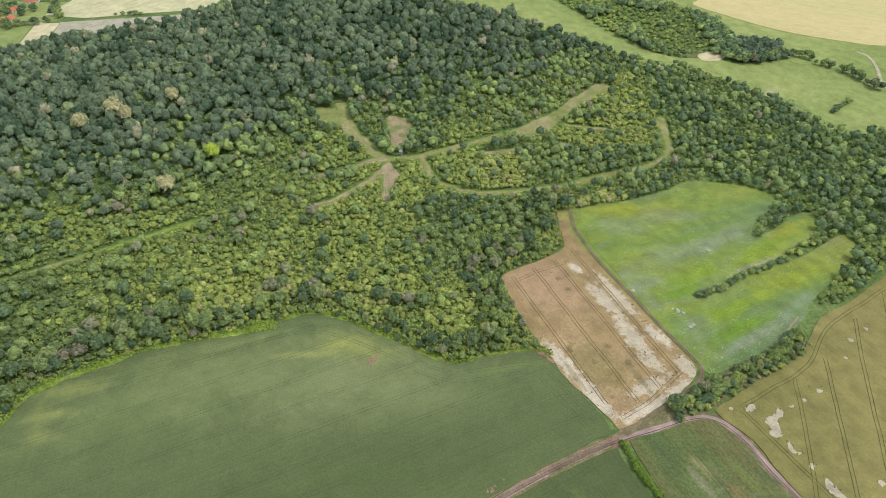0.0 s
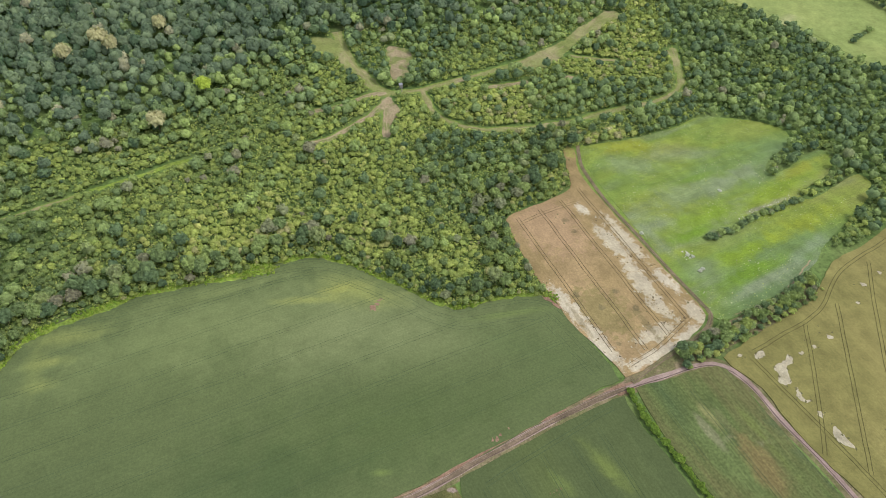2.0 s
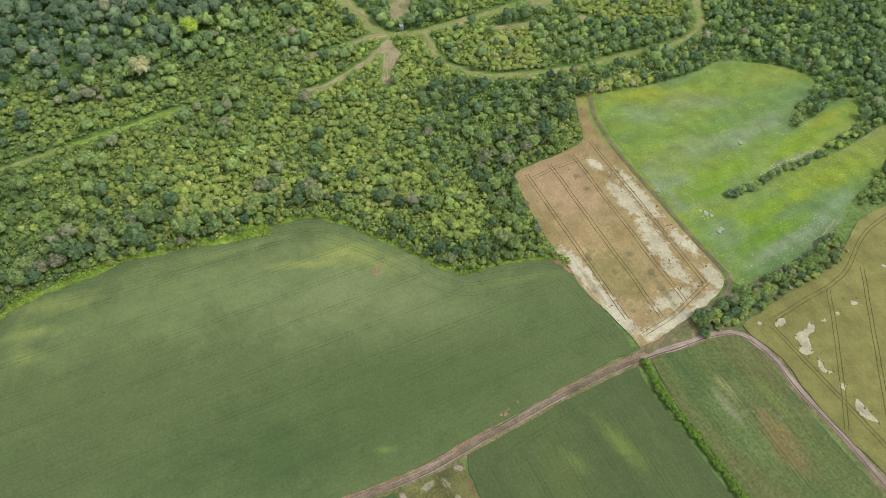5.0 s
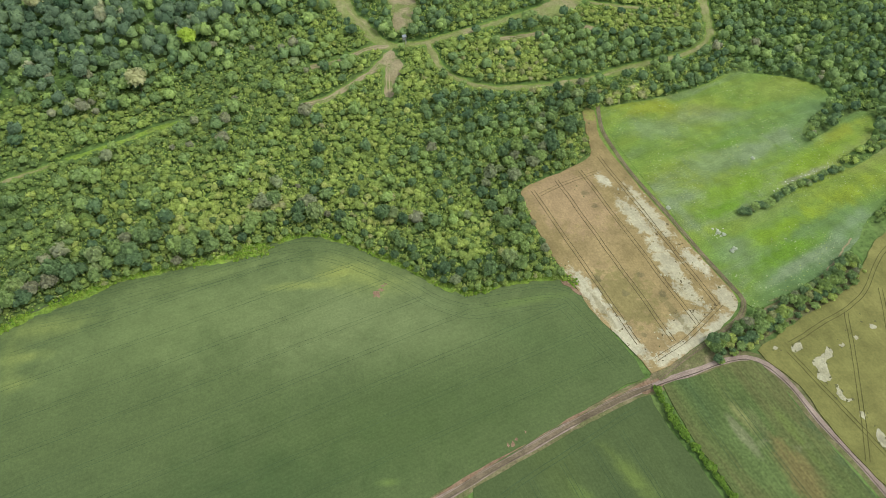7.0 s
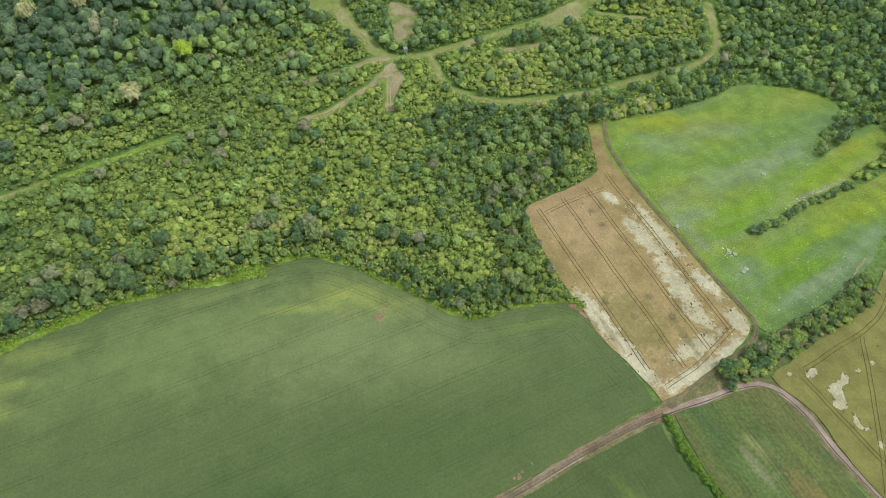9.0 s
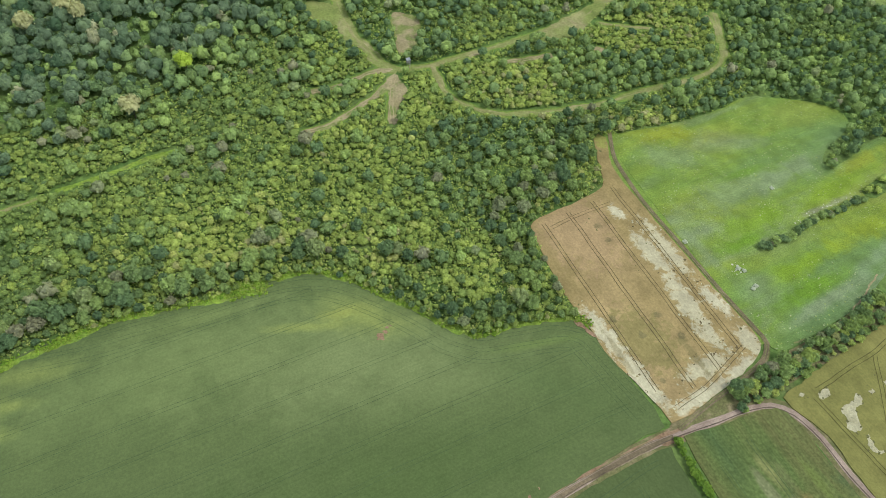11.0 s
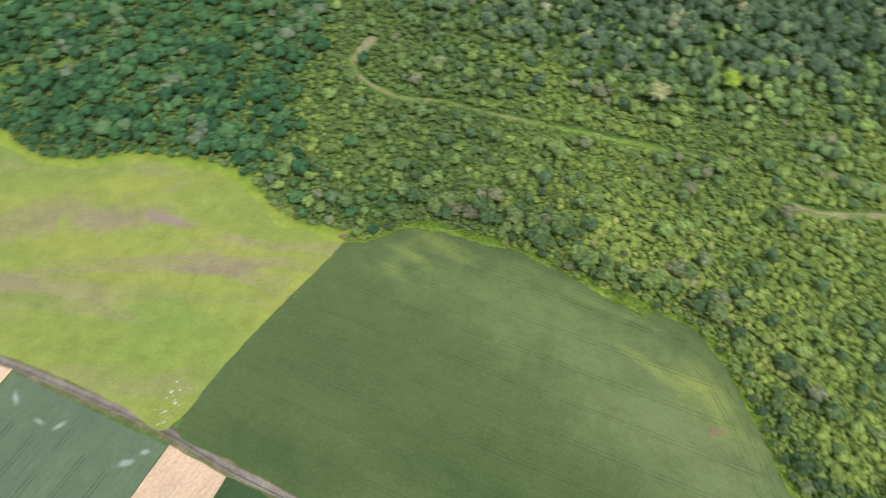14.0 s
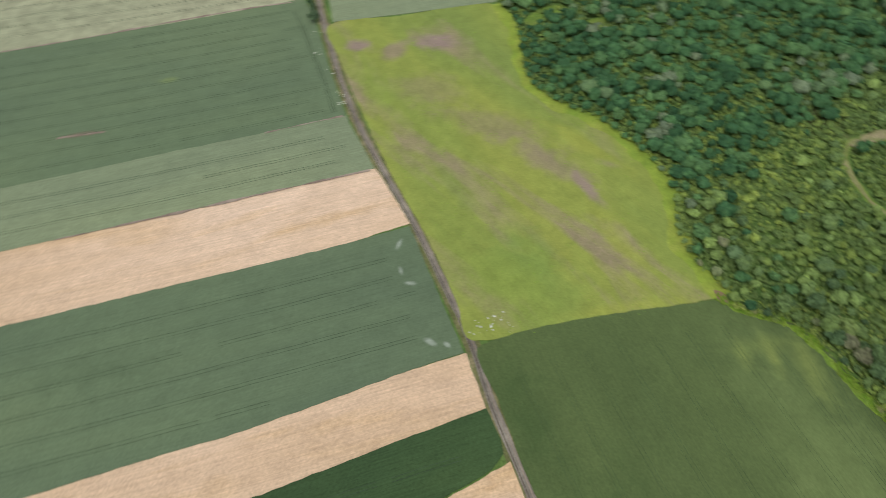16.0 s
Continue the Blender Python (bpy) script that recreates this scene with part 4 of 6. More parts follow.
PLAN["far_track"] = [(426, 704), (433, 694), (431, 671), (423, 645), (418, 624)]
PLAN["village_trees"] = [(-516.0, 815.7), (-501.1, 800.1), (-510.3, 831.2), (-477.4, 789.9), (-478.5, 840.7), (-470.4, 842.7), (-460.0, 830.7), (-422.3, 768.1), (-414.9, 761.7), (-476.6, 744.2)]
PLAN["tp_g"] = [(117.1, 300.9), (121.2, 301.9), (125.6, 294.4), (128.7, 286.3), (127.5, 283.4), (123.2, 288.0), (119.2, 292.7), (116.9, 297.1)]
PLAN["tp_h"] = [(108.9, 278.5), (114.9, 279.4), (119.1, 269.9), (123.2, 265.0), (115.6, 263.0), (111.2, 268.7)]
PLAN["ridge_grass"] = [(54.0, 511.2), (72.1, 533.3), (95.9, 553.3), (106.8, 569.2), (122.5, 585.3), (138.2, 603.7), (148.5, 603.2), (151.3, 588.9), (137.7, 584.3), (125.3, 569.5), (109.6, 556.6), (102.1, 544.2), (89.7, 528.1), (77.3, 513.2), (62.9, 506.8)]
PLAN["terrace_stones"] = [(184, 346.5), (193.4, 353), (203.8, 359.5), (212, 364.5), (221, 369)]
PLAN["soil_c"] = [(-399.0, -268.4), (-424.4, -217.2), (-452.8, -163.8), (-477.0, -114.4), (-491.3, -78.0)]
PLAN["soil_d"] = [(-313.7, -183.5), (-318.6, -171.0), (-323.7, -156.6)]
PLAN["lane_stones"] = [(-449.5, -50.7), (-426.8, -40.3), (-403.4, -28.8), (-378.6, -17.4), (-369.8, -13.3)]
PLAN["head_dark"] = [(-478.2, -73.7), (-433.1, -50.9), (-387.1, -29.0), (-358.0, -15.9)]
PLAN["p_far"] = [(186, 552), (190, 575), (193, 600), (194, 631), (187, 655)]
PLAN["west_open_low"] = [(-474.8, 143.1), (-485.1, 155.5), (-485.9, 165.9), (-476.3, 161.4)]
PLAN["fl_village"] = [(-539.6, 860.0), (-387.6, 813.2), (-407.8, 782.1), (-422.6, 753.2), (-446.5, 753.8), (-483.9, 753.3)]
PLAN["south_edge"] = [(-51.3, 143.6), (-45.7, 146.5), (-38.4, 149.6), (-37.9, 144.7), (-34.9, 131.4), (-55.8, 131.3)]
PLAN["so_line"] = [(-9.1, 162.8), (-5.2, 157.8), (-1.4, 151.3), (1.8, 142.6)]
PLAN["wood_edge"] = [(-498, 79), (-458, 96), (-422, 101), (-398, 108), (-380, 125), (-363, 152), (-340, 173), (-320, 187), (-299, 192), (-278, 191), (-262, 195), (-248, 202), (-234, 212), (-230, 208), (-223, 220), (-219, 233), (-213, 244), (-184, 263), (-163, 275), (-126, 285), (-99, 295), (-116, 291), (-92, 300), (-78, 304), (-60, 300), (-45, 292), (-28, 284), (-9, 273), (7, 268), (23, 274), (50, 279), (58, 274), (48, 295), (40, 320), (35, 338), (41, 345), (59, 355), (79, 370), (79, 387), (79, 410)]
PLAN["wood"] = PLAN["wood_edge"] + [(92, 414), (128, 426), (224, 322), (232, 322), (249, 328), (289, 360), (353, 399), (420, 450), (440, 560), (405, 590), (405, 600), (83, 740), (19, 765), (0, 800), (-190, 800), (-218, 735), (-249, 716), (-300, 698), (-346, 688), (-430, 670), (-500, 610), (-600, 480), (-640, 260), (-560, 90), (-510, 70)]
PLAN["edge_strip"] = [(-230, 208), (-223, 220), (-219, 233), (-213, 244), (-184, 263), (-163, 275), (-126, 285), (-99, 295), (-116, 291), (-92, 300), (-78, 304), (-60, 300), (-45, 292), (-28, 284), (-9, 273), (7, 268), (23, 274), (50, 279), (58, 274)]

FIELDS = [  # plan name, height, material, rows turn, gap of the tramlines, line material, label
    ("green_field", 0.35, CROP, ROAD_TURN, 17.0, LINE_GREEN, "wide green field of young crop below the wood"),
    ("yellow_meadow", 0.30, YELLOW, None, 0, None, "yellow-green fallow meadow with brownish patches beside the wood"),
    ("strip_top_pale", 0.35, CROP_PALE, STRIP_TURN, 14, LINE_STRIP, "pale ripening crop strip beyond the lane"),
    ("strip_dark", 0.40, CROP_STRIP, STRIP_TURN, 13, LINE_STRIP, "dark blue-green crop strip beside the lane"),
    ("strip_light", 0.35, CROP_LIGHT, STRIP_TURN, 12, LINE_STRIP, "light green crop strip beside the lane"),
    ("strip_tan", 0.12, STUBBLE, None, 0, None, "pale straw-coloured stubble strip beside the lane"),
    ("strip_green", 0.40, CROP_STRIP, STRIP_TURN, 13, LINE_STRIP, "green crop strip with fine wheel lines"),
    ("strip_tan_low", 0.12, STUBBLE, None, 0, None, "straw-coloured stubble strip with a ragged edge"),
    ("strip_darkgreen", 0.45, CROP_DARK, STRIP_TURN, 13, LINE_STRIP, "deep green narrow crop strip with rounded corner"),
    ("strip_tan_last", 0.12, STUBBLE, None, 0, None, "straw-coloured stubble patch at the lane bend"),
    ("south_olive", 0.30, WEED_PLOT, None, 0, None, "olive weedy plot with bare margins by the track"),
    ("south_edge", 0.28, WEED_PLOT, None, 0, None, "weedy plot with pale washed soil by the track"),
    ("south_dark", 0.45, CROP_DARK, None, 0, None, "dark green crop plot beside the dirt track"),
    ("south_green", 0.35, CROP_SOUTH, HEDGE_TURN, 15.5, LINE_GREEN, "green crop field between dirt track and hedge"),
    ("south_weedy", 0.35, WEEDY, HEDGE_TURN, 18, LINE_GREEN, "patchy weedy crop field with brownish bands"),
    ("olive_field", 0.55, OLIVE, None, 0, None, "olive wheat field with wheel lines and bare spots"),
    ("tan_field", 0.45, RIPE, TAN_TURN, 16.5, LINE_TAN, "tan ripening wheat field with pale washed-out strips"),
    ("strip_beyond", 0.35, CROP_LIGHT, None, 0, None, "grey-green crop field past the fallow meadow"),
    ("meadow", 0.30, MEADOW, None, 0, None, "bright green grazing meadow with shrub-lined terraces"),
    ("far_meadow", 0.30, VALLEY, None, 0, None, "smooth light green field in the far valley"),
    ("far_green", 0.30, VALLEY, None, 0, None, "green field below the far yellow wheat"),
    ("far_wheat", 0.50, FAR_WHEAT, None, 0, None, "far yellow ripening wheat field"),
    ("fl_tan", 0.20, FAR_TAN, None, 0, None, "narrow bare tan plot behind the wood"),
    ("fl_green", 0.25, VALLEY, None, 0, None, "light green plot behind the wood"),
    ("fl_light", 0.25, CROP_PALE, None, 0, None, "long pale green field behind the wood"),
    ("fl_village", 0.20, VALLEY, None, 0, None, "pale village meadow among gardens"),
    ("fl_wheat", 0.40, CROP_FAR, None, 0, None, "far pale wheat field near the village"),
]
OUTLINES, FIELD_OB = {}, {}
for number, (key, high, mat, turn, gap, line_mat, label) in enumerate(FIELDS):
    straight = key.startswith(("strip", "fl_", "south_olive", "south_dark", "south_edge", "south_green"))
    o = curve(PLAN[key], 4.0, True, 0.5 if straight else 0.7, 0.2, not straight)
    OUTLINES[key] = o
    FIELD_OB[key] = setting(sheet(f"field_{number + 1}", o, high, mat), label, "field")
    if gap:
        tramlines(FIELD_OB[key], o, turn, gap, high + 0.05, line_mat, margin=9 if key != "tan_field" else 4.5, width=0.42 if key == "tan_field" else 0.17 if key == "green_field" else 0.24, first={"tan_field": -1.0}.get(key, 0.0))


def wash(field, outline, height, material, wobble=1.6, rough=0.25, name="bare_patch"):
    """A ragged bare patch lying in a field."""
    return sheet(name, curve(outline, 0.7, True, wobble, rough), height, material, 8.0, FIELD_OB[field], 0.02)


rng = random.Random(5)


def blob(x, y, r, n=9):
    return [(x + r * (0.75 + 0.5 * rng.random()) * math.cos(a), y + r * (0.75 + 0.5 * rng.random()) * math.sin(a)) for a in np.linspace(0, 2 * math.pi, n, False)]


for (x, y), r in zip(PLAN["patches"], (1.6, 1.6, 2.4, 2.0, 1.5, 1.7, 1.4, 1.8, 2.2)):
    wash("olive_field", blob(x, y, r * 0.8), 0.60 + rng.random() * 0.02, CREAM, 0.9, 0.7)
    for _ in range(5):
        wash("olive_field", blob(x + rng.gauss(0, r * 1.2), y + rng.gauss(0, r * 1.2), r * rng.uniform(0.12, 0.3), 6), 0.58 + rng.random() * 0.02, WEED, 0.5, 0.8, "weed_patch")
for x, y in PLAN["marks"]:
    wash("south_green", blob(x, y, 0.5, 6), 0.40 + rng.random() * 0.02, WEED, 0.5, 0.8, "weed_patch")
for key in ("ob_a", "ob_b", "ob_c", "ob_d"):
    wash("olive_field", PLAN[key], 0.60, CREAM, 0.7, 0.7)
    for x, y in PLAN[key]:
        wash("olive_field", blob(x + rng.gauss(0, 0.8), y + rng.gauss(0, 0.8), rng.uniform(0.3, 0.7), 6), 0.63 + rng.random() * 0.02, WEED, 0.5, 0.8, "weed_patch")
for k in range(230):
    # small lodged or washed spots along the pale strips of the wheat
    u = rng.random()
    ends = np.array(PLAN[("tp_b", "tp_c", "tp_d", "tp_e", "tp_f", "tp_g", "tp_h")[k % 7]])
    q = ends[int(u * (len(ends) - 1))] + np.array((rng.gauss(0, 2.4), rng.gauss(0, 2.4)))
    if inside(OUTLINES["tan_field"], q[None])[0]:
        wash("tan_field", blob(q[0], q[1], rng.uniform(0.2, 0.6), 6), 0.50 + rng.random() * 0.02, SILT if k % 3 else LINE_TAN, 0.7, 0.7)
tan = OUTLINES["tan_field"]
for k in range(110):
    # dark weeds and lodged tufts in the wheat
    q = np.array((rng.uniform(min(tan[:, 0]), max(tan[:, 0])), rng.uniform(min(tan[:, 1]), max(tan[:, 1]))))
    if inside(tan, q[None])[0] and noise.noise((q[0] * 0.05, q[1] * 0.05, 3.0)) > -0.05:
        wash("tan_field", blob(q[0], q[1], 0.2 + 0.6 * rng.random() ** 3, 6), 0.50 + rng.random() * 0.02, WEED, 0.6, 0.8, "weed_patch")
for x, y, r in ((-41, 268, 1.3), (-39, 270, 1.0), (-37.5, 272, 0.9), (-42, 266, 0.7), (-40, 267, 1.0), (-36.5, 274, 0.6), (20, 190, 1.0), (22, 191, 0.7), (24, 193, 0.8), (28, 196, 0.6)):
    wash("green_field", blob(x, y, r), 0.39 + 0.01 * rng.random(), EARTH_RED, 1.3, 0.8)
wheel_pair(FIELD_OB["tan_field"], PLAN["head_top"], 0.50, LINE_TAN)
wheel_pair(FIELD_OB["tan_field"], PLAN["head_low"], 0.50, LINE_TAN)
for key in ("ol_head", "ol_b", "ol_c", "ol_d", "ol_e", "ol_f"):
    wheel_pair(FIELD_OB["olive_field"], PLAN[key], 0.62, LINE_OLIVE, 0.36)
wheel_pair(FIELD_OB["south_olive"], PLAN["so_turn"], 0.36, LINE_OLIVE, 0.3)
wheel_pair(FIELD_OB["south_olive"], PLAN["so_line"], 0.38, LINE_OLIVE, 0.3)
wheel_pair(FIELD_OB["south_green"], PLAN["sg_head"], 0.40, LINE_GREEN)
HEAD = curve(PLAN["green_head"], 4.0)
for by in (1.5, -4.5, -10.5):
    wheel_pair(FIELD_OB["green_field"], offset(HEAD, by)[::3], 0.40, LINE_GREEN, 0.16)
wheel_pair(FIELD_OB["strip_dark"], PLAN["head_dark"], 0.45, LINE_STRIP, 0.5)

STRIP = offset(curve(PLAN["edge_strip"], 1.5, False, 0.9, 0.35), 1.2)
setting(ribbon("edge_grass", STRIP, np.array([3.6 + 3.2 * noise.fractal((x * 0.07, y * 0.07, 9.0), 0.8, 2.1, 4) for x, y in STRIP]).clip(0.8, 8), 0.44, EDGE_GRASS), "bright rank grass strip between crop and wood", "grass strip")

for key in ("far_meadow", "far_green", "far_wheat"):
    rim = np.vstack([OUTLINES[key], OUTLINES[key][:1]])
    setting(ribbon("field_edge", rim, 16.0, 0.12, VALLEY), "light green grass margin in the far valley", "field margin")

FALLOW_EDGE = curve(PLAN["wood_edge"][:13], 2.0, False, 1.0, 0.2)
setting(ribbon("edge_grass", FALLOW_EDGE, np.array([11 + 9 * noise.noise((x * 0.05, y * 0.05, 2.0)) for x, y in FALLOW_EDGE]), 0.36, LUSH), "bright yellow-green grass along the wood", "grass strip")
for key in ("soil_a", "soil_b", "soil_c", "soil_d"):
    line = curve(PLAN[key], 1.5, False, 0.4, 0.3)
    setting(ribbon("soil_margin", line, np.array([1.4 + 2.2 * noise.noise((x * 0.06, y * 0.06, 6.0)) for x, y in line]).clip(0.2, 4), 0.56, EARTH), "narrow reddish soil line between crop strips", "field margin")

# ---- lanes, tracks and grass paths ----
ROAD = curve(PLAN["road_south"], 4.0)
LANE = curve(PLAN["left_road"], 4.0)
DITCH = curve(PLAN["ditch"], 3.0)


def lane(name, line, width, material, label, verge=None, verge_width=0.0):
    if verge:
        v = setting(ribbon("verge_" + name, line, verge_width, 0.10, verge), "rough grass verge along the " + name.split("_")[0], "verge")
    uneven = np.array([width * (0.9 + 0.25 * noise.noise((x * 0.08, y * 0.08, 1.0))) for x, y in line])
    road = setting(ribbon(name, line, uneven, 0.20, material), label, "dirt road")
    for s in (-0.85, 0.85):
        q = offset(line, s)
        ribbon("wheel_rut", q, np.array([0.45 + 0.25 * noise.noise((x * 0.2, y * 0.2, s)) for x, y in q]), 0.235, RUT if s < 0 else PALE_RUT, road)
    return road


track = lane("road_1", ROAD, 3.6, EARTH, "brown dirt farm track curving between fields", VERGE, 8.0)
near_end = ROAD[: int(len(ROAD) * 0.5)]
# brown earth laid over the near half of the track
ribbon("grass_strip", near_end, np.array([2.8 + 0.9 * noise.noise((x * 0.1, y * 0.1, 4.0)) for x, y in near_end]), 0.26, EARTH_BROWN, track)
RED_SIDE = offset(ROAD, 2.1)[: int(len(ROAD) * 0.5)]
setting(ribbon("soil_margin", RED_SIDE, np.array([0.9 + 2.2 * noise.fractal((x * 0.09, y * 0.09, 7.0), 0.8, 2.1, 4) for x, y in RED_SIDE]).clip(0.05, 3), 0.42, EARTH_RED), "bare reddish soil along the dirt track", "field margin")
lane("road_2", np.vstack([LANE, ROAD[:1]]), 4.0, EARTH_GREY, "grey straight dirt lane between crop strips", VERGE, 8.0)
setting(ribbon("grass_margin", DITCH[: int(len(DITCH) * 0.72)], 9.0, 0.26, FRINGE), "green grass margin along the ditch", "field margin")
setting(ribbon("road_3", DITCH, 2.6, 0.48, VERGE), "weedy field margin beside the wheat", "field margin")
ditch = setting(ribbon("road_4", offset(DITCH, 0.5), 0.7, 0.56, EARTH_BROWN), "dark narrow ditch line beside the meadow", "ditch")
ribbon("ditch_edge", offset(DITCH, -0.75), 0.35, 0.55, EARTH_BROWN, ditch)
setting(ribbon("road_5", curve(PLAN["field_lane"], 3.0, False, 0.3, 0.1), 3.0, 0.30, VERGE), "brown dirt lane between wheat and hedge", "dirt road")
setting(ribbon("hedge_foot", curve(PLAN["hedge_diag"], 4.0), 13.0, 0.10, VERGE), "rough weedy strip at the hedge foot", "field margin")
setting(ribbon("bare_margin", curve(PLAN["margin"], 2.0, False, 0.8, 0.3), 0.9, 0.42, TRACK_EARTH), "sandy worn strip between hedge and meadow", "field margin")
setting(ribbon("road_6", curve(PLAN["far_track"], 4.0), 3.4, 0.62, CREAM), "pale dirt track across the far valley", "dirt road")
PATHS = dict(p_main=(8.5, TRACK_GRASS), p_left=(5.0, TRACK_EARTH), p_brown=(4.8, TRACK_EARTH), p_stub=(5.0, TRACK_EARTH), p_upper=(5.4, TRACK_GRASS), p_loop=(4.8, TRACK_GRASS), p_inner=(4.5, TRACK_EARTH),
             p_grass=(4.5, EDGE_GRASS), p_ridge=(6.0, TRACK_GRASS), p_shelf=(4.0, TRACK_GRASS), p_right=(6.5, TRACK_GRASS), p_far=(2.2, FRINGE), p_west=(2.6, TRACK_GRASS), p_pad=(6.0, TRACK_EARTH))
PATH_LINES = []
for number, (key, (width, mat)) in enumerate(PATHS.items()):
    line = curve(PLAN[key], 1.5, False, 0.5, 0.15)
    w = np.array([width * (0.9 + 0.45 * noise.fractal((x * 0.09, y * 0.09, 5.0), 0.7, 2.2, 4)) for x, y in line])
    PATH_LINES.append((line, {"p_west": 2.4, "p_far": -2.5}.get(key, width)))
    p = setting(ribbon(f"path_{number + 1}", line, w, 0.16 + 0.015 * number, mat), "mown grass path through the scrub" if mat is not TRACK_EARTH else "worn bare earth path through the scrub", "path")
    if mat not in (EDGE_GRASS, FRINGE):
        ribbon("grass_fringe", line, w + 2.6, 0.06 + 0.005 * number, FRINGE, p)
        if mat is TRACK_EARTH:
            for s in (-0.95, 0.95):
                q = offset(line, s)
                ribbon("wheel_rut", q, np.array([0.5 + 0.9 * noise.noise((x * 0.07, y * 0.07, s)) for x, y in q]).clip(0.1, 1.4), 0.21 + 0.015 * number, WORN, p)
        else:
            ribbon("worn_line", line, np.array([1.0 + 3.2 * noise.fractal((x * 0.035, y * 0.035, 2.0), 0.7, 2.1, 4) for x, y in line]).clip(0.1, 3.2), 0.21 + 0.015 * number, MOWN, p)
for number, key in enumerate(("clearing", "clearing_top", "star", "ridge_grass")):
    OUTLINES[key] = curve(PLAN[key], 1.5, True, 1.4, 0.25)
    setting(sheet(f"clearing_{number + 1}", OUTLINES[key], 0.13, TRACK_EARTH if key in ("clearing", "star") else TRACK_GRASS, 8.0), "open sandy clearing among the trees" if key in ("clearing", "star") else "open grassy clearing among the trees", "clearing")

for key, mat, high, label in (("red_soil", EARTH_RED, 0.5, "bare red soil at the wheat field corner"), ("junction", EARTH_RED, 0.17, "bare reddish earth where the tracks meet"), ("west_pit", TRACK_EARTH, 0.5, "bare sandy hollow at the end of a path"), ("q1_soil", EARTH_RED, 0.45, "bare red soil at the meadow corner"), ("far_bare", FAR_TAN, 0.35, "bare sandy spot at the far wood")):
    OUTLINES[key] = curve(PLAN[key], 1.5, True, 0.9, 0.3)
    setting(sheet("bare_soil", OUTLINES[key], high, mat, 6.0), label, "bare soil")
OUTLINES["corner"] = curve(PLAN["corner"], 2.0, True, 0.6, 0.3)
setting(sheet("bare_soil", OUTLINES["corner"], 0.12, VERGE, 6.0), "weedy brown ground where lane and track meet", "bare soil")
for key in ("west_open", "west_open_low"):
    OUTLINES[key] = curve(PLAN[key], 3.0, True, 2.0, 0.1)
    setting(sheet("clearing_grass", OUTLINES[key], 0.2, FRINGE, 10.0), "bright grassy opening in the wood", "clearing")

# ---- trees ----
def ball(level):
    b = bmesh.new()
    bmesh.ops.create_icosphere(b, subdivisions=level, radius=1.0)
    v = np.array([q.co[:] for q in b.verts])
    f = np.array([[q.index for q in g.verts] for g in b.faces])
    b.free()
    return v, f


BALLS = {1: ball(1), 2: ball(2)}


def lump(r, level, size, centre, flat, rough, cut):
    """A knobbly cap of foliage, open below where nothing shows."""
    v, f = BALLS[level]
    turn = np.linalg.qr(r.randn(3, 3))[0]
    v = v @ turn
    ph = r.uniform(0, 6.28, 6)
    wave = np.sin(4.1 * v[:, 0] + ph[0]) * np.sin(3.7 * v[:, 1] + ph[1]) + 0.7 * np.sin(6.3 * v[:, 2] + ph[2] + 3 * v[:, 0]) * np.sin(5.9 * v[:, 1] + ph[3])
    v = v * (1 + rough * (wave + 0.5 * r.randn(len(v))))[:, None]
    f = f[v[f].mean(1)[:, 2] > cut]
    used = np.unique(f)
    back = np.full(len(v), -1)
    back[used] = np.arange(len(used))
    return v[used] * size * np.array((1, 1, flat)) + centre, back[f]


def crown(seed, lobes, leaves, flat=0.85, leaf=0.20, spread=0.62, core=0.78, shag=0.3, level=2, gather=6):
    """A crown of radius about 1 round the origin: a knobbly dome with side lobes, wrapped in small leaf sprays that gather in clumps."""
    r = np.random.RandomState(seed)
    caps = [(np.zeros(3), core)]
    V, F = [], []
    v, f = lump(r, level, core, np.zeros(3), flat, 0.15, -0.2)
    V.append(v)
    F.append(f)
    base = len(v)
    for k in range(lobes):
        a = k * 2.4 + r.rand() * 0.9
        up = r.rand() ** 1.2 * 1.25
        reach = spread * (0.85 + 0.3 * r.rand())
        c = reach * np.array((math.cos(a) * math.cos(up), math.sin(a) * math.cos(up), flat * math.sin(up)))
        size = core * (0.36 + 0.26 * r.rand())
        caps.append((c, size))
        v, f = lump(r, 1, size, c, flat, 0.10, -0.45)
        V.append(v)
        F.append(f + base)
        base += len(v)
    n = leaves
    weight = np.array([q[1] ** 2 for q in caps])
    pick = r.choice(len(caps), n, p=weight / weight.sum())
    knots = r.randn(max(gather, 1) * len(caps), 3)
    knots /= np.linalg.norm(knots, axis=1)[:, None]
    d = knots[pick * gather + r.randint(0, gather, n)] + 0.55 * r.randn(n, 3)
    d[:, 2] = abs(d[:, 2]) * 1.05 - 0.12
    d /= np.linalg.norm(d, axis=1)[:, None]
    c = np.array([q[0] for q in caps])[pick]
    s = np.array([q[1] for q in caps])[pick]
    at = c + d * (s * (0.96 + shag * r.rand(n) ** 1.6))[:, None] * np.array((1, 1, flat))
    nrm = d + 0.42 * r.randn(n, 3)
    nrm[:, 2] += 0.2
    nrm /= np.linalg.norm(nrm, axis=1)[:, None]
    u = np.cross(nrm, r.randn(n, 3))
    u /= np.linalg.norm(u, axis=1)[:, None]
    w = np.cross(nrm, u)
    k = leaf * (0.55 + 0.9 * r.rand(n))[:, None]
    tri = np.stack([at + u * k, at - u * k * 0.6 + w * k * 0.8, at - u * k * 0.5 - w * k * 0.8], 1).reshape(-1, 3)
    V.append(tri)
    F.append(np.arange(3 * n).reshape(-1, 3) + base)
    return np.vstack(V), np.vstack(F)


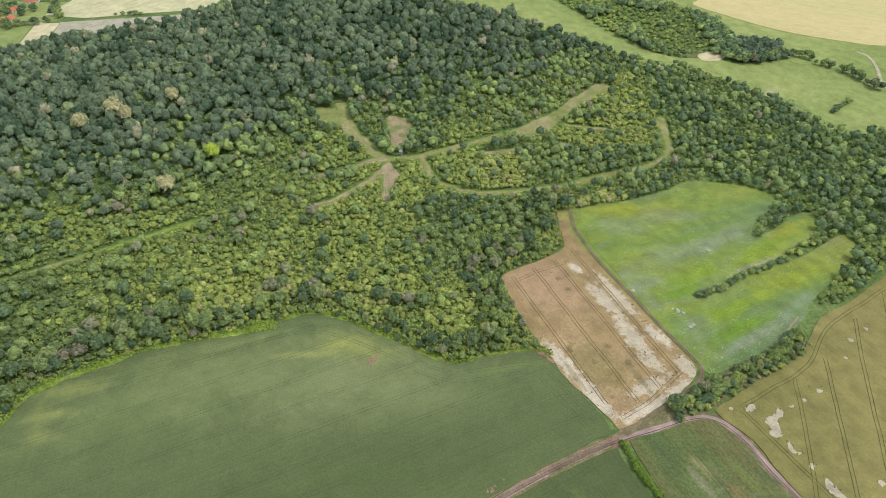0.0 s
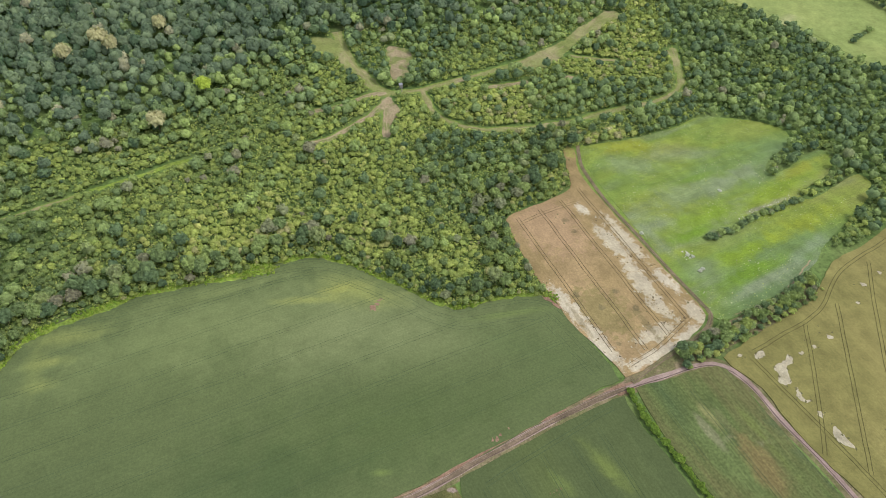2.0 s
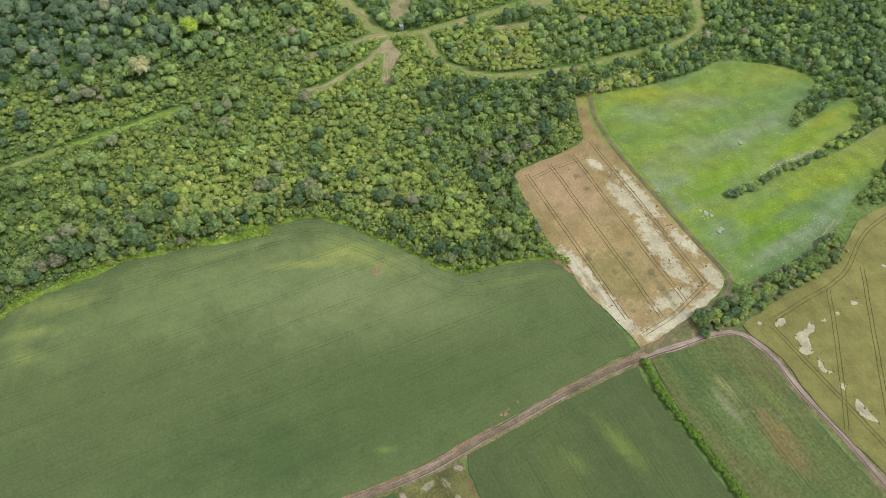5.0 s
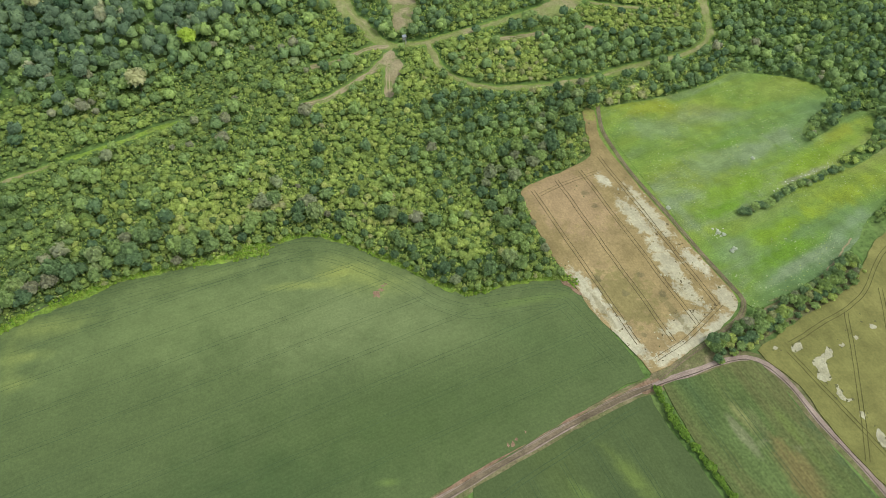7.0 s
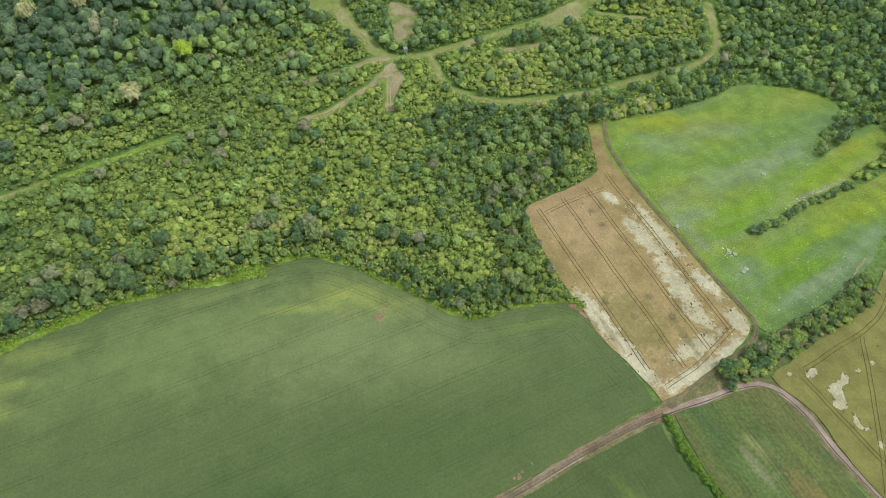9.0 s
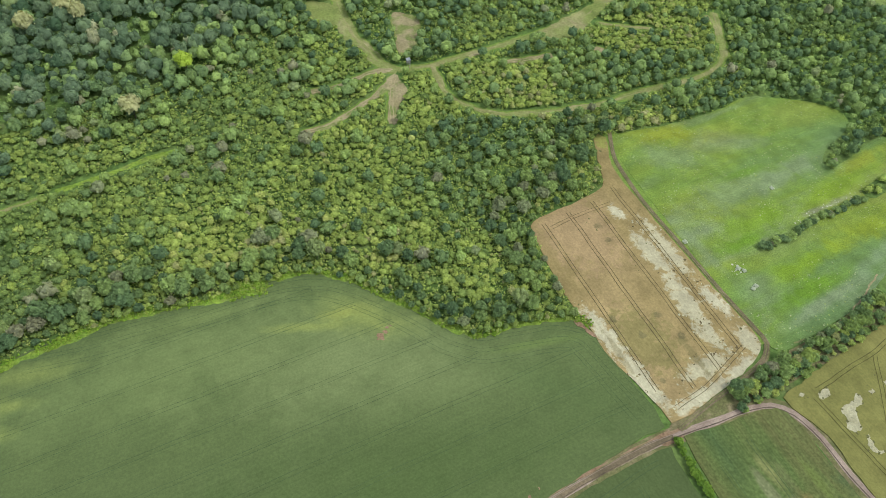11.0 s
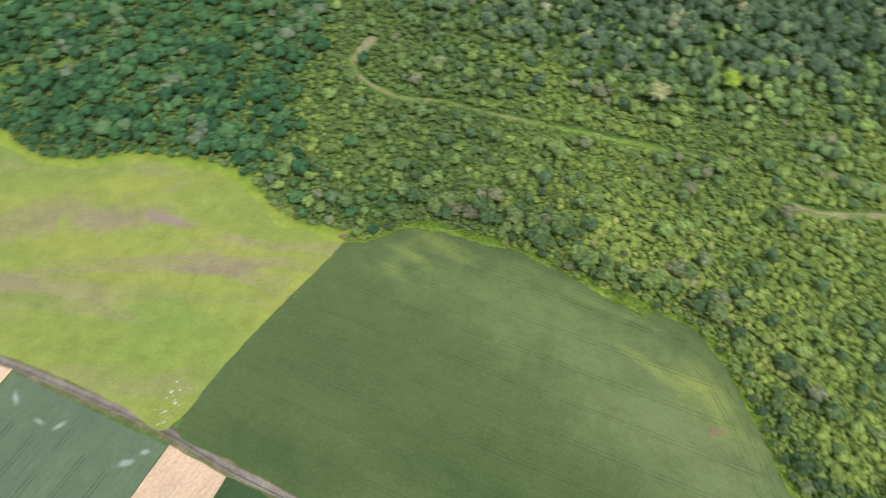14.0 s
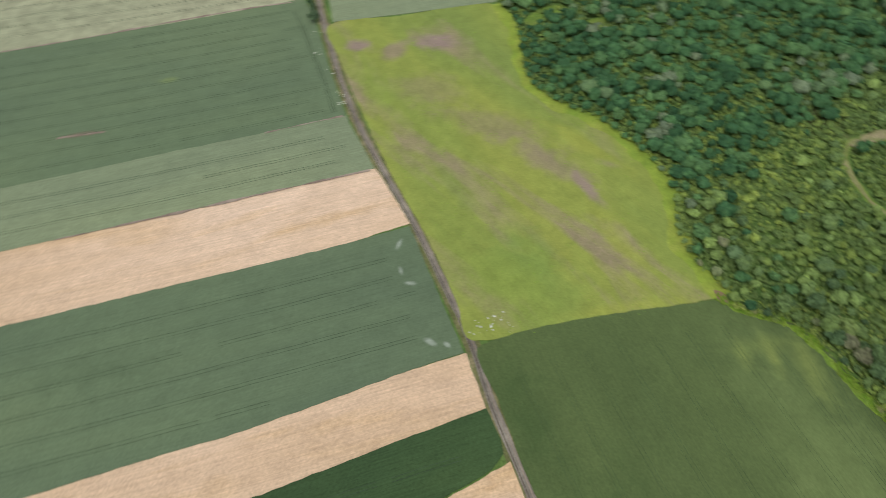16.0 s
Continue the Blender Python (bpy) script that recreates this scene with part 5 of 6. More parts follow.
# side lobes, leaf sprays, flatness, size of a spray
KINDS = {
    "scrub": [crown(k, 2, 64, 0.95, 0.175, 0.50, 0.75, 0.38, 1, 6) for k in range(12)],
    "mixed": [crown(20 + k, 5, 92, 0.95, 0.18, 0.60, 0.64, 0.45) for k in range(12)],
    "oak": [crown(40 + k, 5, 120, 0.9, 0.125, 0.60, 0.70, 0.28) for k in range(12)],
}
KINDS["west"] = KINDS["mixed"][:6] + KINDS["oak"][:6]
# lighter crowns for the farthest slopes
SPARE = {
    "scrub": [crown(k, 1, 36, 0.9, 0.23, 0.5, 0.76, 0.42, 1, 5) for k in range(12)],
    "mixed": [crown(20 + k, 3, 50, 0.95, 0.20, 0.58, 0.72, 0.3) for k in range(12)],
    "oak": [crown(40 + k, 3, 84, 0.9, 0.14, 0.60, 0.73, 0.30) for k in range(12)],
}
SPARE["west"] = SPARE["mixed"][:6] + SPARE["oak"][:6]
RICH = {k: [crown(60 + j + i * 10, n, m, fl, lf, 0.62, 0.64, 0.48, 2, 9) for j in range(6)] for i, (k, n, m, fl, lf) in enumerate((("scrub", 5, 300, 0.9, 0.16), ("mixed", 8, 460, 0.95, 0.13), ("oak", 9, 520, 0.85, 0.11)))}


def foliage_mesh(name, V, F, material, tint=None):
    me = bpy.data.meshes.new(name)
    me.vertices.add(len(V))
    me.vertices.foreach_set("co", V.astype(np.float32).ravel())
    me.loops.add(F.size)
    me.loops.foreach_set("vertex_index", F.astype(np.int32).ravel())
    me.polygons.add(len(F))
    me.polygons.foreach_set("loop_start", np.arange(0, F.size, 3, dtype=np.int32))
    me.update(calc_edges=True)
    if tint is not None:
        me.attributes.new("tint", "FLOAT", "POINT").data.foreach_set("value", tint.astype(np.float32))
    me.materials.append(material)
    return me


def trunk_bm(height, radius, seed):
    """A tapered, slightly bent trunk with limbs."""
    r = random.Random(seed)
    b = bmesh.new()

    def limb(a, c, r0, r1):
        d = (Vector(c) - Vector(a))
        rings = []
        q = d.to_track_quat("Z", "Y")
        for t, rad in ((0, r0), (0.5, (r0 + r1) / 2), (1, r1)):
            mid = Vector(a) + d * t + Vector((r.uniform(-1, 1), r.uniform(-1, 1), 0)) * (0.04 * d.length if t == 0.5 else 0)
            rings.append([b.verts.new(mid + q @ Vector((rad * math.cos(k * math.pi / 3), rad * math.sin(k * math.pi / 3), 0))) for k in range(6)])
        for lo, hi in zip(rings, rings[1:]):
            for k in range(6):
                b.faces.new((lo[k], lo[(k + 1) % 6], hi[(k + 1) % 6], hi[k]))
        b.faces.new(rings[-1])

    limb((0, 0, -0.4), (0.1, 0, height * 0.62), radius, radius * 0.55)
    for k in range(4):
        a = k * 1.6 + r.random()
        limb((0.08, 0, height * (0.35 + 0.07 * k)), (height * 0.3 * math.cos(a), height * 0.3 * math.sin(a), height * (0.62 + 0.08 * r.random())), radius * 0.45, radius * 0.15)
    return b


PROTO = {}


def tree_at(kind, variant, x, y, height, radius, turn, label, category, group, name="tree", leaf=None):
    """A single tree or bush with trunk and crown, standing on the land."""
    key = (kind, variant % 6, name, leaf or kind)
    z = float(land(x, y))
    m = Matrix.LocRotScale((x, y, z), Euler((0, 0, turn)), (radius, radius, height))
    if key not in PROTO:
        ob = new(name)
        part("trunk", trunk_bm(1.0, 0.05 if kind != "scrub" else 0.04, variant), BARK, ob)
        V, F = RICH[kind][variant % 6]
        V = V * np.array((1, 1, 0.5)) + np.array((0, 0, 0.58 if name == "tree" else 0.46))
        me = foliage_mesh("crown", V, F, LEAF[leaf or kind + "_own"])
        c = new("crown", me)
        c.parent = ob
        ob.matrix_basis = m
        tagged(ob, label, category, group)
        PROTO[key] = ob
        return ob
    ob = PROTO[key].copy()
    scene.collection.objects.link(ob)
    for ch in PROTO[key].children:
        c = ch.copy()
        scene.collection.objects.link(c)
        c.parent = ob
    ob.matrix_basis = m
    return tagged(ob, label, category, group)


def scatter(region, gap, seed):
    """Uneven planting positions over a region."""
    r = np.random.RandomState(seed)
    lo, hi = np.min(region, 0), np.max(region, 0)
    xs, ys = np.arange(lo[0], hi[0], gap), np.arange(lo[1], hi[1], gap * 0.88)
    g = np.array([(x + (0.5 * gap if j % 2 else 0), y) for j, y in enumerate(ys) for x in xs])
    g = g + r.uniform(-0.42, 0.42, g.shape) * gap
    return g[inside(region, g)]


def open_ground(pts, pad):
    """Which points stand clear of fields, paths and clearings."""
    ok = np.ones(len(pts), bool)
    for key, o in OUTLINES.items():
        lo, hi = np.min(o, 0) - 5, np.max(o, 0) + 5
        near = ok & (pts[:, 0] > lo[0]) & (pts[:, 0] < hi[0]) & (pts[:, 1] > lo[1]) & (pts[:, 1] < hi[1])
        idx = np.where(near)[0]
        if len(idx):
            bad = inside(o, pts[idx]) | (distance(np.vstack([o[::2], o[:1]]), pts[idx]) < (pad + 7.5 if key == "far_meadow" else pad))
            ok[idx[bad]] = False
    for line, width in PATH_LINES:
        ok &= distance(line[::2], pts) > width / 2 + pad * 0.4 + 1.7
    return ok


WOOD = np.array(PLAN["wood"])
ZONE = np.array(PLAN["zone"])


def oakness(pts):
    """How far up the hill, past the edge of the tall wood, in metres."""
    line_y = np.interp(pts[:, 0], ZONE[:, 0], ZONE[:, 1])
    wob = np.array([22 * noise.noise((x * 0.02, y * 0.02, 0.5)) for x, y in pts])
    east = np.where(pts[:, 0] > 185, -1e3, 0)
    return pts[:, 1] - line_y + wob + east


CLUMPS = [(-61, 502, 17, 15), (-36, 475, 12, 8), (3, 409, 20, 12), (36, 490, 12, 8), (58, 496, 9, 10), (12, 400, 26, 12), (-25, 502, 16, 20)]  # groups of taller dark trees among the scrub


def clumped(x, y):
    return sum(math.exp(-((x - cx) / a) ** 2 - ((y - cy) / b) ** 2) for cx, cy, a, b in CLUMPS)


EDGE = np.array(PLAN["wood_edge"])
FAR_EDGE = np.vstack([OUTLINES["far_meadow"], OUTLINES["far_meadow"][:1]])
single = 0
groups = {"scrub": [], "mixed": [], "oak": [], "west": []}
rs = np.random.RandomState(11)
p = scatter(WOOD, 3.5, 1)
p = p[open_ground(p, 0.9)]
oak = oakness(p) + 16 * rs.randn(len(p))
edge = distance(EDGE, p)
patchy = np.array([noise.noise((x * 0.018, y * 0.018, 2.2)) for x, y in p])
bright = np.array([noise.noise((x * 0.008, y * 0.011, 4.4)) for x, y in p])
near_single = []
keep_tall = []
for k, (x, y) in enumerate(p):
    if oak[k] > 0:
        continue
    # taller mixed trees fringe the fields and stand in groups in the scrub
    dense = 0.55 * math.exp(-((x - 55) / 55) ** 2 - ((y - 375) / 50) ** 2) + 0.75 * math.exp(-((x - 140) / 60) ** 2 - ((y - 452) / 14) ** 2) + 0.34 * (x < -95) * min(max((y - 385) / 50, 0), 1) + 0.22 * (x > 195)
    dense += 0.5 * math.exp(oak[k] / 38.0) * (x < 120) + 0.20 * min(max((y - 425) / 30, 0), 1)
    dense += 0.8 * clumped(x, y)
    patchy[k] += dense
    bright[k] += 0.55 * math.exp(-((x + 60) / 50) ** 2 - ((y - 392) / 32) ** 2) - 0.6 * dense
    tall = (edge[k] < 16 + 14 * patchy[k] and x < 60) or (x < -150 and edge[k] < (34 + 30 * patchy[k] if x > -330 else 70 + 50 * patchy[k])) or (x > 60 and patchy[k] > 0.12) or patchy[k] > 0.42 or rs.rand() < 0.07 + 0.85 * min(max((-215 - x) / 60, 0), 1) * (y < 228 + 0.9 * max(0, -315 - x))
    if tall:
        keep_tall.append(k)
    else:
        rad = min(1.25 + 2.1 * rs.rand() ** 1.8, 1.3 + 0.45 * edge[k])
        groups["scrub"].append((x, y, rad, min(rad * rs.uniform(1.3, 2.0), 4.8), bright[k]))
taken = []
cell = {}
for k in keep_tall:
    x, y = p[k]
    c = (int(x // 5.6), int(y // 5.6))
    if any((c[0] + i, c[1] + j) in cell and (cell[(c[0] + i, c[1] + j)][0] - x) ** 2 + (cell[(c[0] + i, c[1] + j)][1] - y) ** 2 < (46 if x < -215 else 30) for i in (-1, 0, 1) for j in (-1, 0, 1)):
        if edge[k] < 34 or x < -215 or rs.rand() < 0.25:
            groups["scrub"].append((x, y, rs.uniform(1.3, 2.2), rs.uniform(2.4, 4.2), bright[k] - 0.25))
        continue
    cell[c] = (x, y)
    rad = min(1.9 + (3.6 if x < -70 else 2.9) * rs.rand() ** 1.3, 1.4 + 0.5 * edge[k])
    west = x < -205 - 130 * rs.rand() and y < 240 + 0.9 * max(0, -315 - x) + 60 * rs.rand() ** 2
    groups["west" if west else "mixed"].append((x, y, rad * (1.3 if west else 1.0), rad * rs.uniform(1.8, 2.6), rs.rand() * 2 - 1))
q = scatter(WOOD, 7.5, 2)
q = q[open_ground(q, 3.5)]
ok = oakness(q) + np.where(q[:, 0] < -230, 26, 14) * rs.randn(len(q))
for (x, y), o in zip(q, ok):
    if -3 < o < 75 and rs.rand() < 0.42:
        rad = rs.uniform(2.4, 4.0)
        groups["mixed"].append((x, y, rad, rad * rs.uniform(2.0, 2.7), rs.rand()))
    elif o > -3:
        rad = 3.4 + 3.2 * rs.rand() ** 1.4
        groups["oak"].append((x, y, rad, rad * rs.uniform(2.0, 2.7), rs.rand() * 2 - 1))
# low growth under the gaps of the tall wood
for (x, y), o in zip(p, oak):
    if o > 0 and rs.rand() < (0.07 if x > -260 else 0.15):
        groups["mixed"].append((x, y, rs.uniform(2.0, 3.0), rs.uniform(5, 8), rs.rand()))
far = scatter(np.array(PLAN["far_wood"]), 5.4, 3)
for x, y in far:
    tall = x > 270 or noise.noise((x * 0.03, y * 0.03, 1.7)) > 0.22
    if distance(FAR_EDGE, np.array([[x, y]]))[0] < 4 or inside(OUTLINES["far_meadow"], np.array([[x, y]]))[0]:
        continue
    rad = rs.uniform(3.0, 5.0) if tall else rs.uniform(1.8, 3.4)
    groups["oak" if x > 300 else "mixed" if tall else "scrub"].append((x, y, rad, rad * (1.9 if tall else 1.3), rs.rand() * 2 - 1 if tall else -0.25))

# the trees nearest to the way of the camera stand as things of their own
SINGLE_LABEL = dict(mixed="leafy broad tree at the wood's field edge", scrub="low rounded green shrub at the wood's edge", oak="tall dark oak in the hill wood")
singles = []
for kind in ("mixed", "scrub"):
    arr = np.array([g[:2] for g in groups[kind]])
    d = distance(EDGE, arr)
    d[(arr[:, 0] < -230) | (arr[:, 0] > 90)] = 1e6
    order = np.argsort(d)[:230 if kind == "mixed" else 60]
    chosen = set(int(i) for i in order)
    for i in sorted(chosen):
        x, y, rad, high, b = groups[kind][i]
        tree_at(kind, i % 6, x, y, high, rad, rs.uniform(0, 6.28), SINGLE_LABEL[kind], "tree" if kind == "mixed" else "shrub", "trees along the field edge", "tree" if kind == "mixed" else "bush")
    groups[kind] = [g for i, g in enumerate(groups[kind]) if i not in chosen]

STUFF_LABEL = dict(scrub="dense yellow-green scrub covering the lower slope", mixed="mixed green trees standing among the scrub", oak="tall dark green oak wood on the hill", west="deep green broadleaf wood beside the fallow meadow")
for kind, trees in groups.items():
    Vs, Fs, Ts, base = [], [], [], 0
    for k, (x, y, rad, high, b) in enumerate(trees):
        V, F = (KINDS if y < 440 and -380 < x < 260 else SPARE)[kind][k % 12]
        a = rs.uniform(0, 6.28)
        ca, sa = math.cos(a), math.sin(a)
        R2 = np.array(((ca, -sa, 0), (sa, ca, 0), (0, 0, 1)))
        z = float(land(x, y))
        W = (V * np.array((rad, rad * (rs.uniform(0.68, 1.3) if kind == "scrub" else rs.uniform(0.85, 1.15)), high * 0.52))) @ R2.T + np.array((x, y, z + high * 0.5))
        Vs.append(W)
        Fs.append(F + base)
        base += len(V)
        t = rs.rand()
        if kind == "scrub":
            t = min(max((0.28 if x > 185 else 0.18 if x < -350 else 0.22 + 0.35 * min(max((x + 240) / 150, 0), 1)) + 0.45 * b + 0.19 * rs.randn(), 0.01), 0.99)
        else:
            mean = (0.50 if x < 130 else 0.36) + 0.38 * noise.noise((x * 0.022, y * 0.022, 6.6)) - 0.28 * min(clumped(x, y), 1)
            t = min(max(mean + 0.27 * rs.randn(), 0.0), 0.99)
            if t > 0.88 and rs.rand() < 0.3:
                t -= 0.35
        Ts.append(np.full(len(V), t))
    ob = new("scrub_thicket" if kind == "scrub" else "tree_stand" if kind == "mixed" else "oak_wood" if kind == "oak" else "broadleaf_wood", foliage_mesh(kind, np.vstack(Vs), np.vstack(Fs), LEAF[kind], np.concatenate(Ts)))
    tagged(ob, STUFF_LABEL[kind], "woodland", "", "stuff")

# low brambles, saplings and herbs that close the gaps between the crowns
u = scatter(WOOD, 2.6, 21)
u = u[open_ground(u, 0.6)]
# tall wood and west: shade between crowns goes into the tint; east simply darker
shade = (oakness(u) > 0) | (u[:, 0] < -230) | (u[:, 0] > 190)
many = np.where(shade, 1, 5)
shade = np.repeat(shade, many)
u = np.repeat(u, many, 0)
u = u + rs.uniform(-1.3, 1.3, u.shape)
side = rs.uniform(0.45, 0.95, len(u))[:, None]
tilt = rs.randn(len(u), 3) * 0.55 + np.array((0, 0, 1.0))
tilt /= np.linalg.norm(tilt, axis=1)[:, None]
along = np.cross(tilt, rs.randn(len(u), 3))
along /= np.linalg.norm(along, axis=1)[:, None]
over = np.cross(tilt, along)
mid = np.column_stack([u, land(u[:, 0], u[:, 1]) + rs.uniform(0.4, 2.6, len(u))])
V = np.stack([mid + along * side, mid - along * side * 0.6 + over * side * 0.8, mid - along * side * 0.5 - over * side * 0.8], 1).reshape(-1, 3)
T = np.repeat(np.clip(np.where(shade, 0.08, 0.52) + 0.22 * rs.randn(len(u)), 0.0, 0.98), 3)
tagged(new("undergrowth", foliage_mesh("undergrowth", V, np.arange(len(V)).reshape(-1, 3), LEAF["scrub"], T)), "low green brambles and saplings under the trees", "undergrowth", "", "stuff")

# ---- single trees that stand out ----
for x, y, rad, high, leaf, label in [(-174, 460, 5.0, 11.5, 'lime', 'bright lime-green tree among darker scrub'), (-195, 416, 6.0, 12, 'tawny', 'tawny half-bare tree among dark woodland'), (-267, 517, 7, 13, 'tawny', 'tawny flowering tree in the dark wood'), (-286, 496, 6, 13, 'tawny', 'tawny flowering tree in the dark wood'), (-225, 536, 5, 13, 'tawny', 'tawny flowering tree in the dark wood'), (-254, 508, 5, 13, 'tawny', 'tawny flowering tree in the dark wood')]:
    tree_at("oak", int(abs(x)) % 6, x, y, high * 1.5, rad * 1.2, 0.7, label, "tree", "", "tree", leaf)


def hedge(line, gap, rad, high, kind, label, group, wide=1.5, seed=3, leaf=None):
    r = random.Random(seed)
    for q in curve(line, gap):
        x, y = q[0] + r.uniform(-wide, wide), q[1] + r.uniform(-wide, wide)
        s = r.uniform(0.6, 1.45)
        tree_at(kind, r.randrange(6), x, y, high * s, rad * s, r.uniform(0, 6.28), label, "bush", group, "bush", leaf)


hedge(PLAN["hedge_mid"], 1.7, 1.6, 2.8, "scrub", "bright green bush in the field hedge", "bushes of the field hedge", 0.5, 3, "hedge")
for k, by in enumerate((-3.0, 0.5, 3.6)):
    hedge(offset(curve(PLAN["hedge_diag"], 8.0), by), 3.1, 2.6, 5.2, "mixed" if k != 1 else "scrub", "dark green bush in the boundary hedge", "bushes of the boundary hedge", 1.5, 4 + k)
hedge(offset(curve(PLAN["hedge_diag"], 8.0), -5.6), 4.5, 1.9, 2.6, "scrub", "low green bush in the boundary hedge", "bushes of the boundary hedge", 1.0, 14)
hedge(PLAN["strip2"][:5], 1.6, 2.1, 3.3, "mixed", "dark shrub on the meadow terrace", "shrubs of the meadow terrace", 1.2, 5)
hedge(PLAN["strip2"][4:], 2.4, 1.8, 2.6, "mixed", "low green shrub on the meadow terrace", "shrubs of the meadow terrace", 1.6, 15)
hedge(PLAN["village_line"], 7, 4.0, 7, "mixed", "dark tree by the far village", "trees by the village", 3, 6)
hedge(PLAN["far_hedge"], 3.2, 3.3, 8.5, "mixed", "dark tree of the far field hedge", "trees of the far hedge", 3, 7)
hedge(PLAN["far_strip"], 5, 2.6, 4, "mixed", "grey-green bush in the valley hedge", "bushes of the valley hedge", 0.8, 10)
hedge(PLAN["village_trees"], 9, 4.2, 7, "mixed", "leafy garden tree by the far village", "trees by the village", 6, 11)
hedge(PLAN["far_hedge_left"], 7, 3.0, 4, "mixed", "bush of the far field hedge", "bushes of the far hedge", 1, 8)
hedge(PLAN["lane_bush"], 5.0, 4.0, 8.0, "oak", "dark green tree beside the dirt lane", "trees beside the lane", 1.2, 9)
for x, y in PLAN["white"]:
    tree_at("scrub", int(x) % 6, x, y, 1.3, 1.5, x, "pale blossoming bush in the meadow", "bush", "pale bushes in the meadow", "bush", "pale")


def rubble(x, y, spread, count, seed, label, largest=0.8):
    """A heap of pale broken stones and straw tufts."""
    r = random.Random(seed)
    for k in range(count):
        b = bmesh.new()
        bmesh.ops.create_icosphere(b, subdivisions=1, radius=1.0)
        for v in b.verts:
            v.co *= r.uniform(0.6, 1.25)
            v.co.z *= 0.5
        px, py = x + r.gauss(0, spread * 0.8), y + r.gauss(0, spread * 0.8)
        me = bpy.data.meshes.new("pale_heap")
        b.to_mesh(me)
        b.free()
        me.materials.append(HEAP)
        ob = new("pale_heap", me)
        size = 0.2 + largest * r.random() ** 2
        ob.matrix_basis = Matrix.LocRotScale((px, py, float(land(px, py)) + 0.3), Euler((0, 0, r.uniform(0, 6))), (size, size, size))
        tagged(ob, label, "heap", "pale heaps at the field corner")


for hx, hy in PLAN["heaps"]:
    rubble(hx, hy, 3.2, 12, int(abs(hx)), "small pale heap of straw and rubble")

for key, label in (("terrace_stones", "pale stones along the meadow terrace"), ("lane_stones", "pale rubble beside the dirt lane")):
    for hx, hy in PLAN[key]:
        rubble(hx, hy, 3.2 if key == "lane_stones" else 2.0, 10, int(abs(hx * 3)), label, 0.8 if key == "lane_stones" else 0.4)


def tussocks(name, outline, count, seed, label, tints, low, high):
    """Rough grass tufts and herbs strewn over a meadow."""
    r = np.random.RandomState(seed)
    lo, hi = np.min(outline, 0), np.max(outline, 0)
    q = r.uniform(lo, hi, (count * 3, 2))
    keep = np.array([noise.noise((x * 0.035, y * 0.035, 8.0 + seed)) for x, y in q]) > -0.02
    q = q[keep & inside(outline, q)][:count]
    kinds = [crown(90 + k, 0, 9, 0.7, 0.5, 0.3, 0.8, 0.3, 1) for k in range(4)]
    V, F, T, base = [], [], [], 0
    for k, (x, y) in enumerate(q):
        v, f = kinds[k % 4]
        size = r.uniform(low, high)
        V.append(v * size * np.array((1, 1, 0.3)) + np.array((x, y, float(land(x, y)) + 0.32)))
        F.append(f + base)
        T.append(np.full(len(v), r.choice(tints)))
        base += len(v)
    ob = new(name, foliage_mesh(name, np.vstack(V), np.vstack(F), LEAF["tuft"], np.concatenate(T)))
    tagged(ob, label, "grass", "", "stuff")


tussocks("meadow_tufts", OUTLINES["meadow"], 1500, 1, "rough grass tufts over the bright meadow", (0.8, 0.9, 1.0), 0.2, 0.5)


def rank_herbs(name, line, near, away, count, seed, label, low, high, tints):
    """Tall herbs, brambles and saplings crowding along the foot of the wood."""
    r = np.random.RandomState(seed)
    kinds = [crown(130 + k, 1, 16, 0.9, 0.36, 0.45, 0.7, 0.6, 1, 4) for k in range(6)]
    V, F, T, base = [], [], [], 0
    across = offset(line, 1.0) - line
    for k in range(count):
        j = r.randint(len(line))
        x, y = line[j] + across[j] * r.uniform(near, away) + r.randn(2) * 0.5
        if noise.noise((x * 0.07, y * 0.07, 5.5)) < -0.25:
            continue
        v, f = kinds[k % 6]
        size = r.uniform(low, high)
        V.append(v * size * np.array((r.uniform(0.8, 1.3), 1, r.uniform(0.7, 1.2))) + np.array((x, y, float(land(x, y)) + 0.3 + 0.35 * size)))
        F.append(f + base)
        T.append(np.full(len(v), r.choice(tints) + r.uniform(-0.06, 0.06)))
        base += len(v)
    tagged(new(name, foliage_mesh(name, np.vstack(V), np.vstack(F), LEAF["tuft"], np.concatenate(T))), label, "herbs", "", "stuff")


OPEN_WEST = np.array(PLAN["west_open"])
for k, (x, y) in enumerate(scatter(OPEN_WEST, 7.5, 41)):
    if noise.noise((x * 0.05, y * 0.05, 1.1)) > -0.1:
        tree_at("scrub", k % 6, x, y, 2.6, 1.7 + 0.2 * (k % 5), k * 1.3, "low bright bush on the grassy opening", "bush", "bushes of the grassy opening", "bush")
rank_herbs("edge_herbs", STRIP, -1.2, 3.4, 1700, 31, "bright green herbs and brambles at the wood's foot", 0.35, 1.1, (0.3, 0.42, 0.5, 0.6))
tussocks("fallow_tufts", OUTLINES["yellow_meadow"], 900, 2, "grass tufts over the fallow meadow", (0.4, 0.5, 0.6, 0.7), 0.2, 0.5)

# ---- buildings ----
def box(b, lo, hi):
    vs = [b.verts.new((x, y, z)) for z in (lo[2], hi[2]) for y in (lo[1], hi[1]) for x in (lo[0], hi[0])]
    for f in ((0, 2, 3, 1), (4, 5, 7, 6), (0, 1, 5, 4), (2, 6, 7, 3), (0, 4, 6, 2), (1, 3, 7, 5)):
        b.faces.new([vs[k] for k in f])


def boxes(*pairs):
    b = bmesh.new()
    for lo, hi in pairs:
        box(b, lo, hi)
    return b


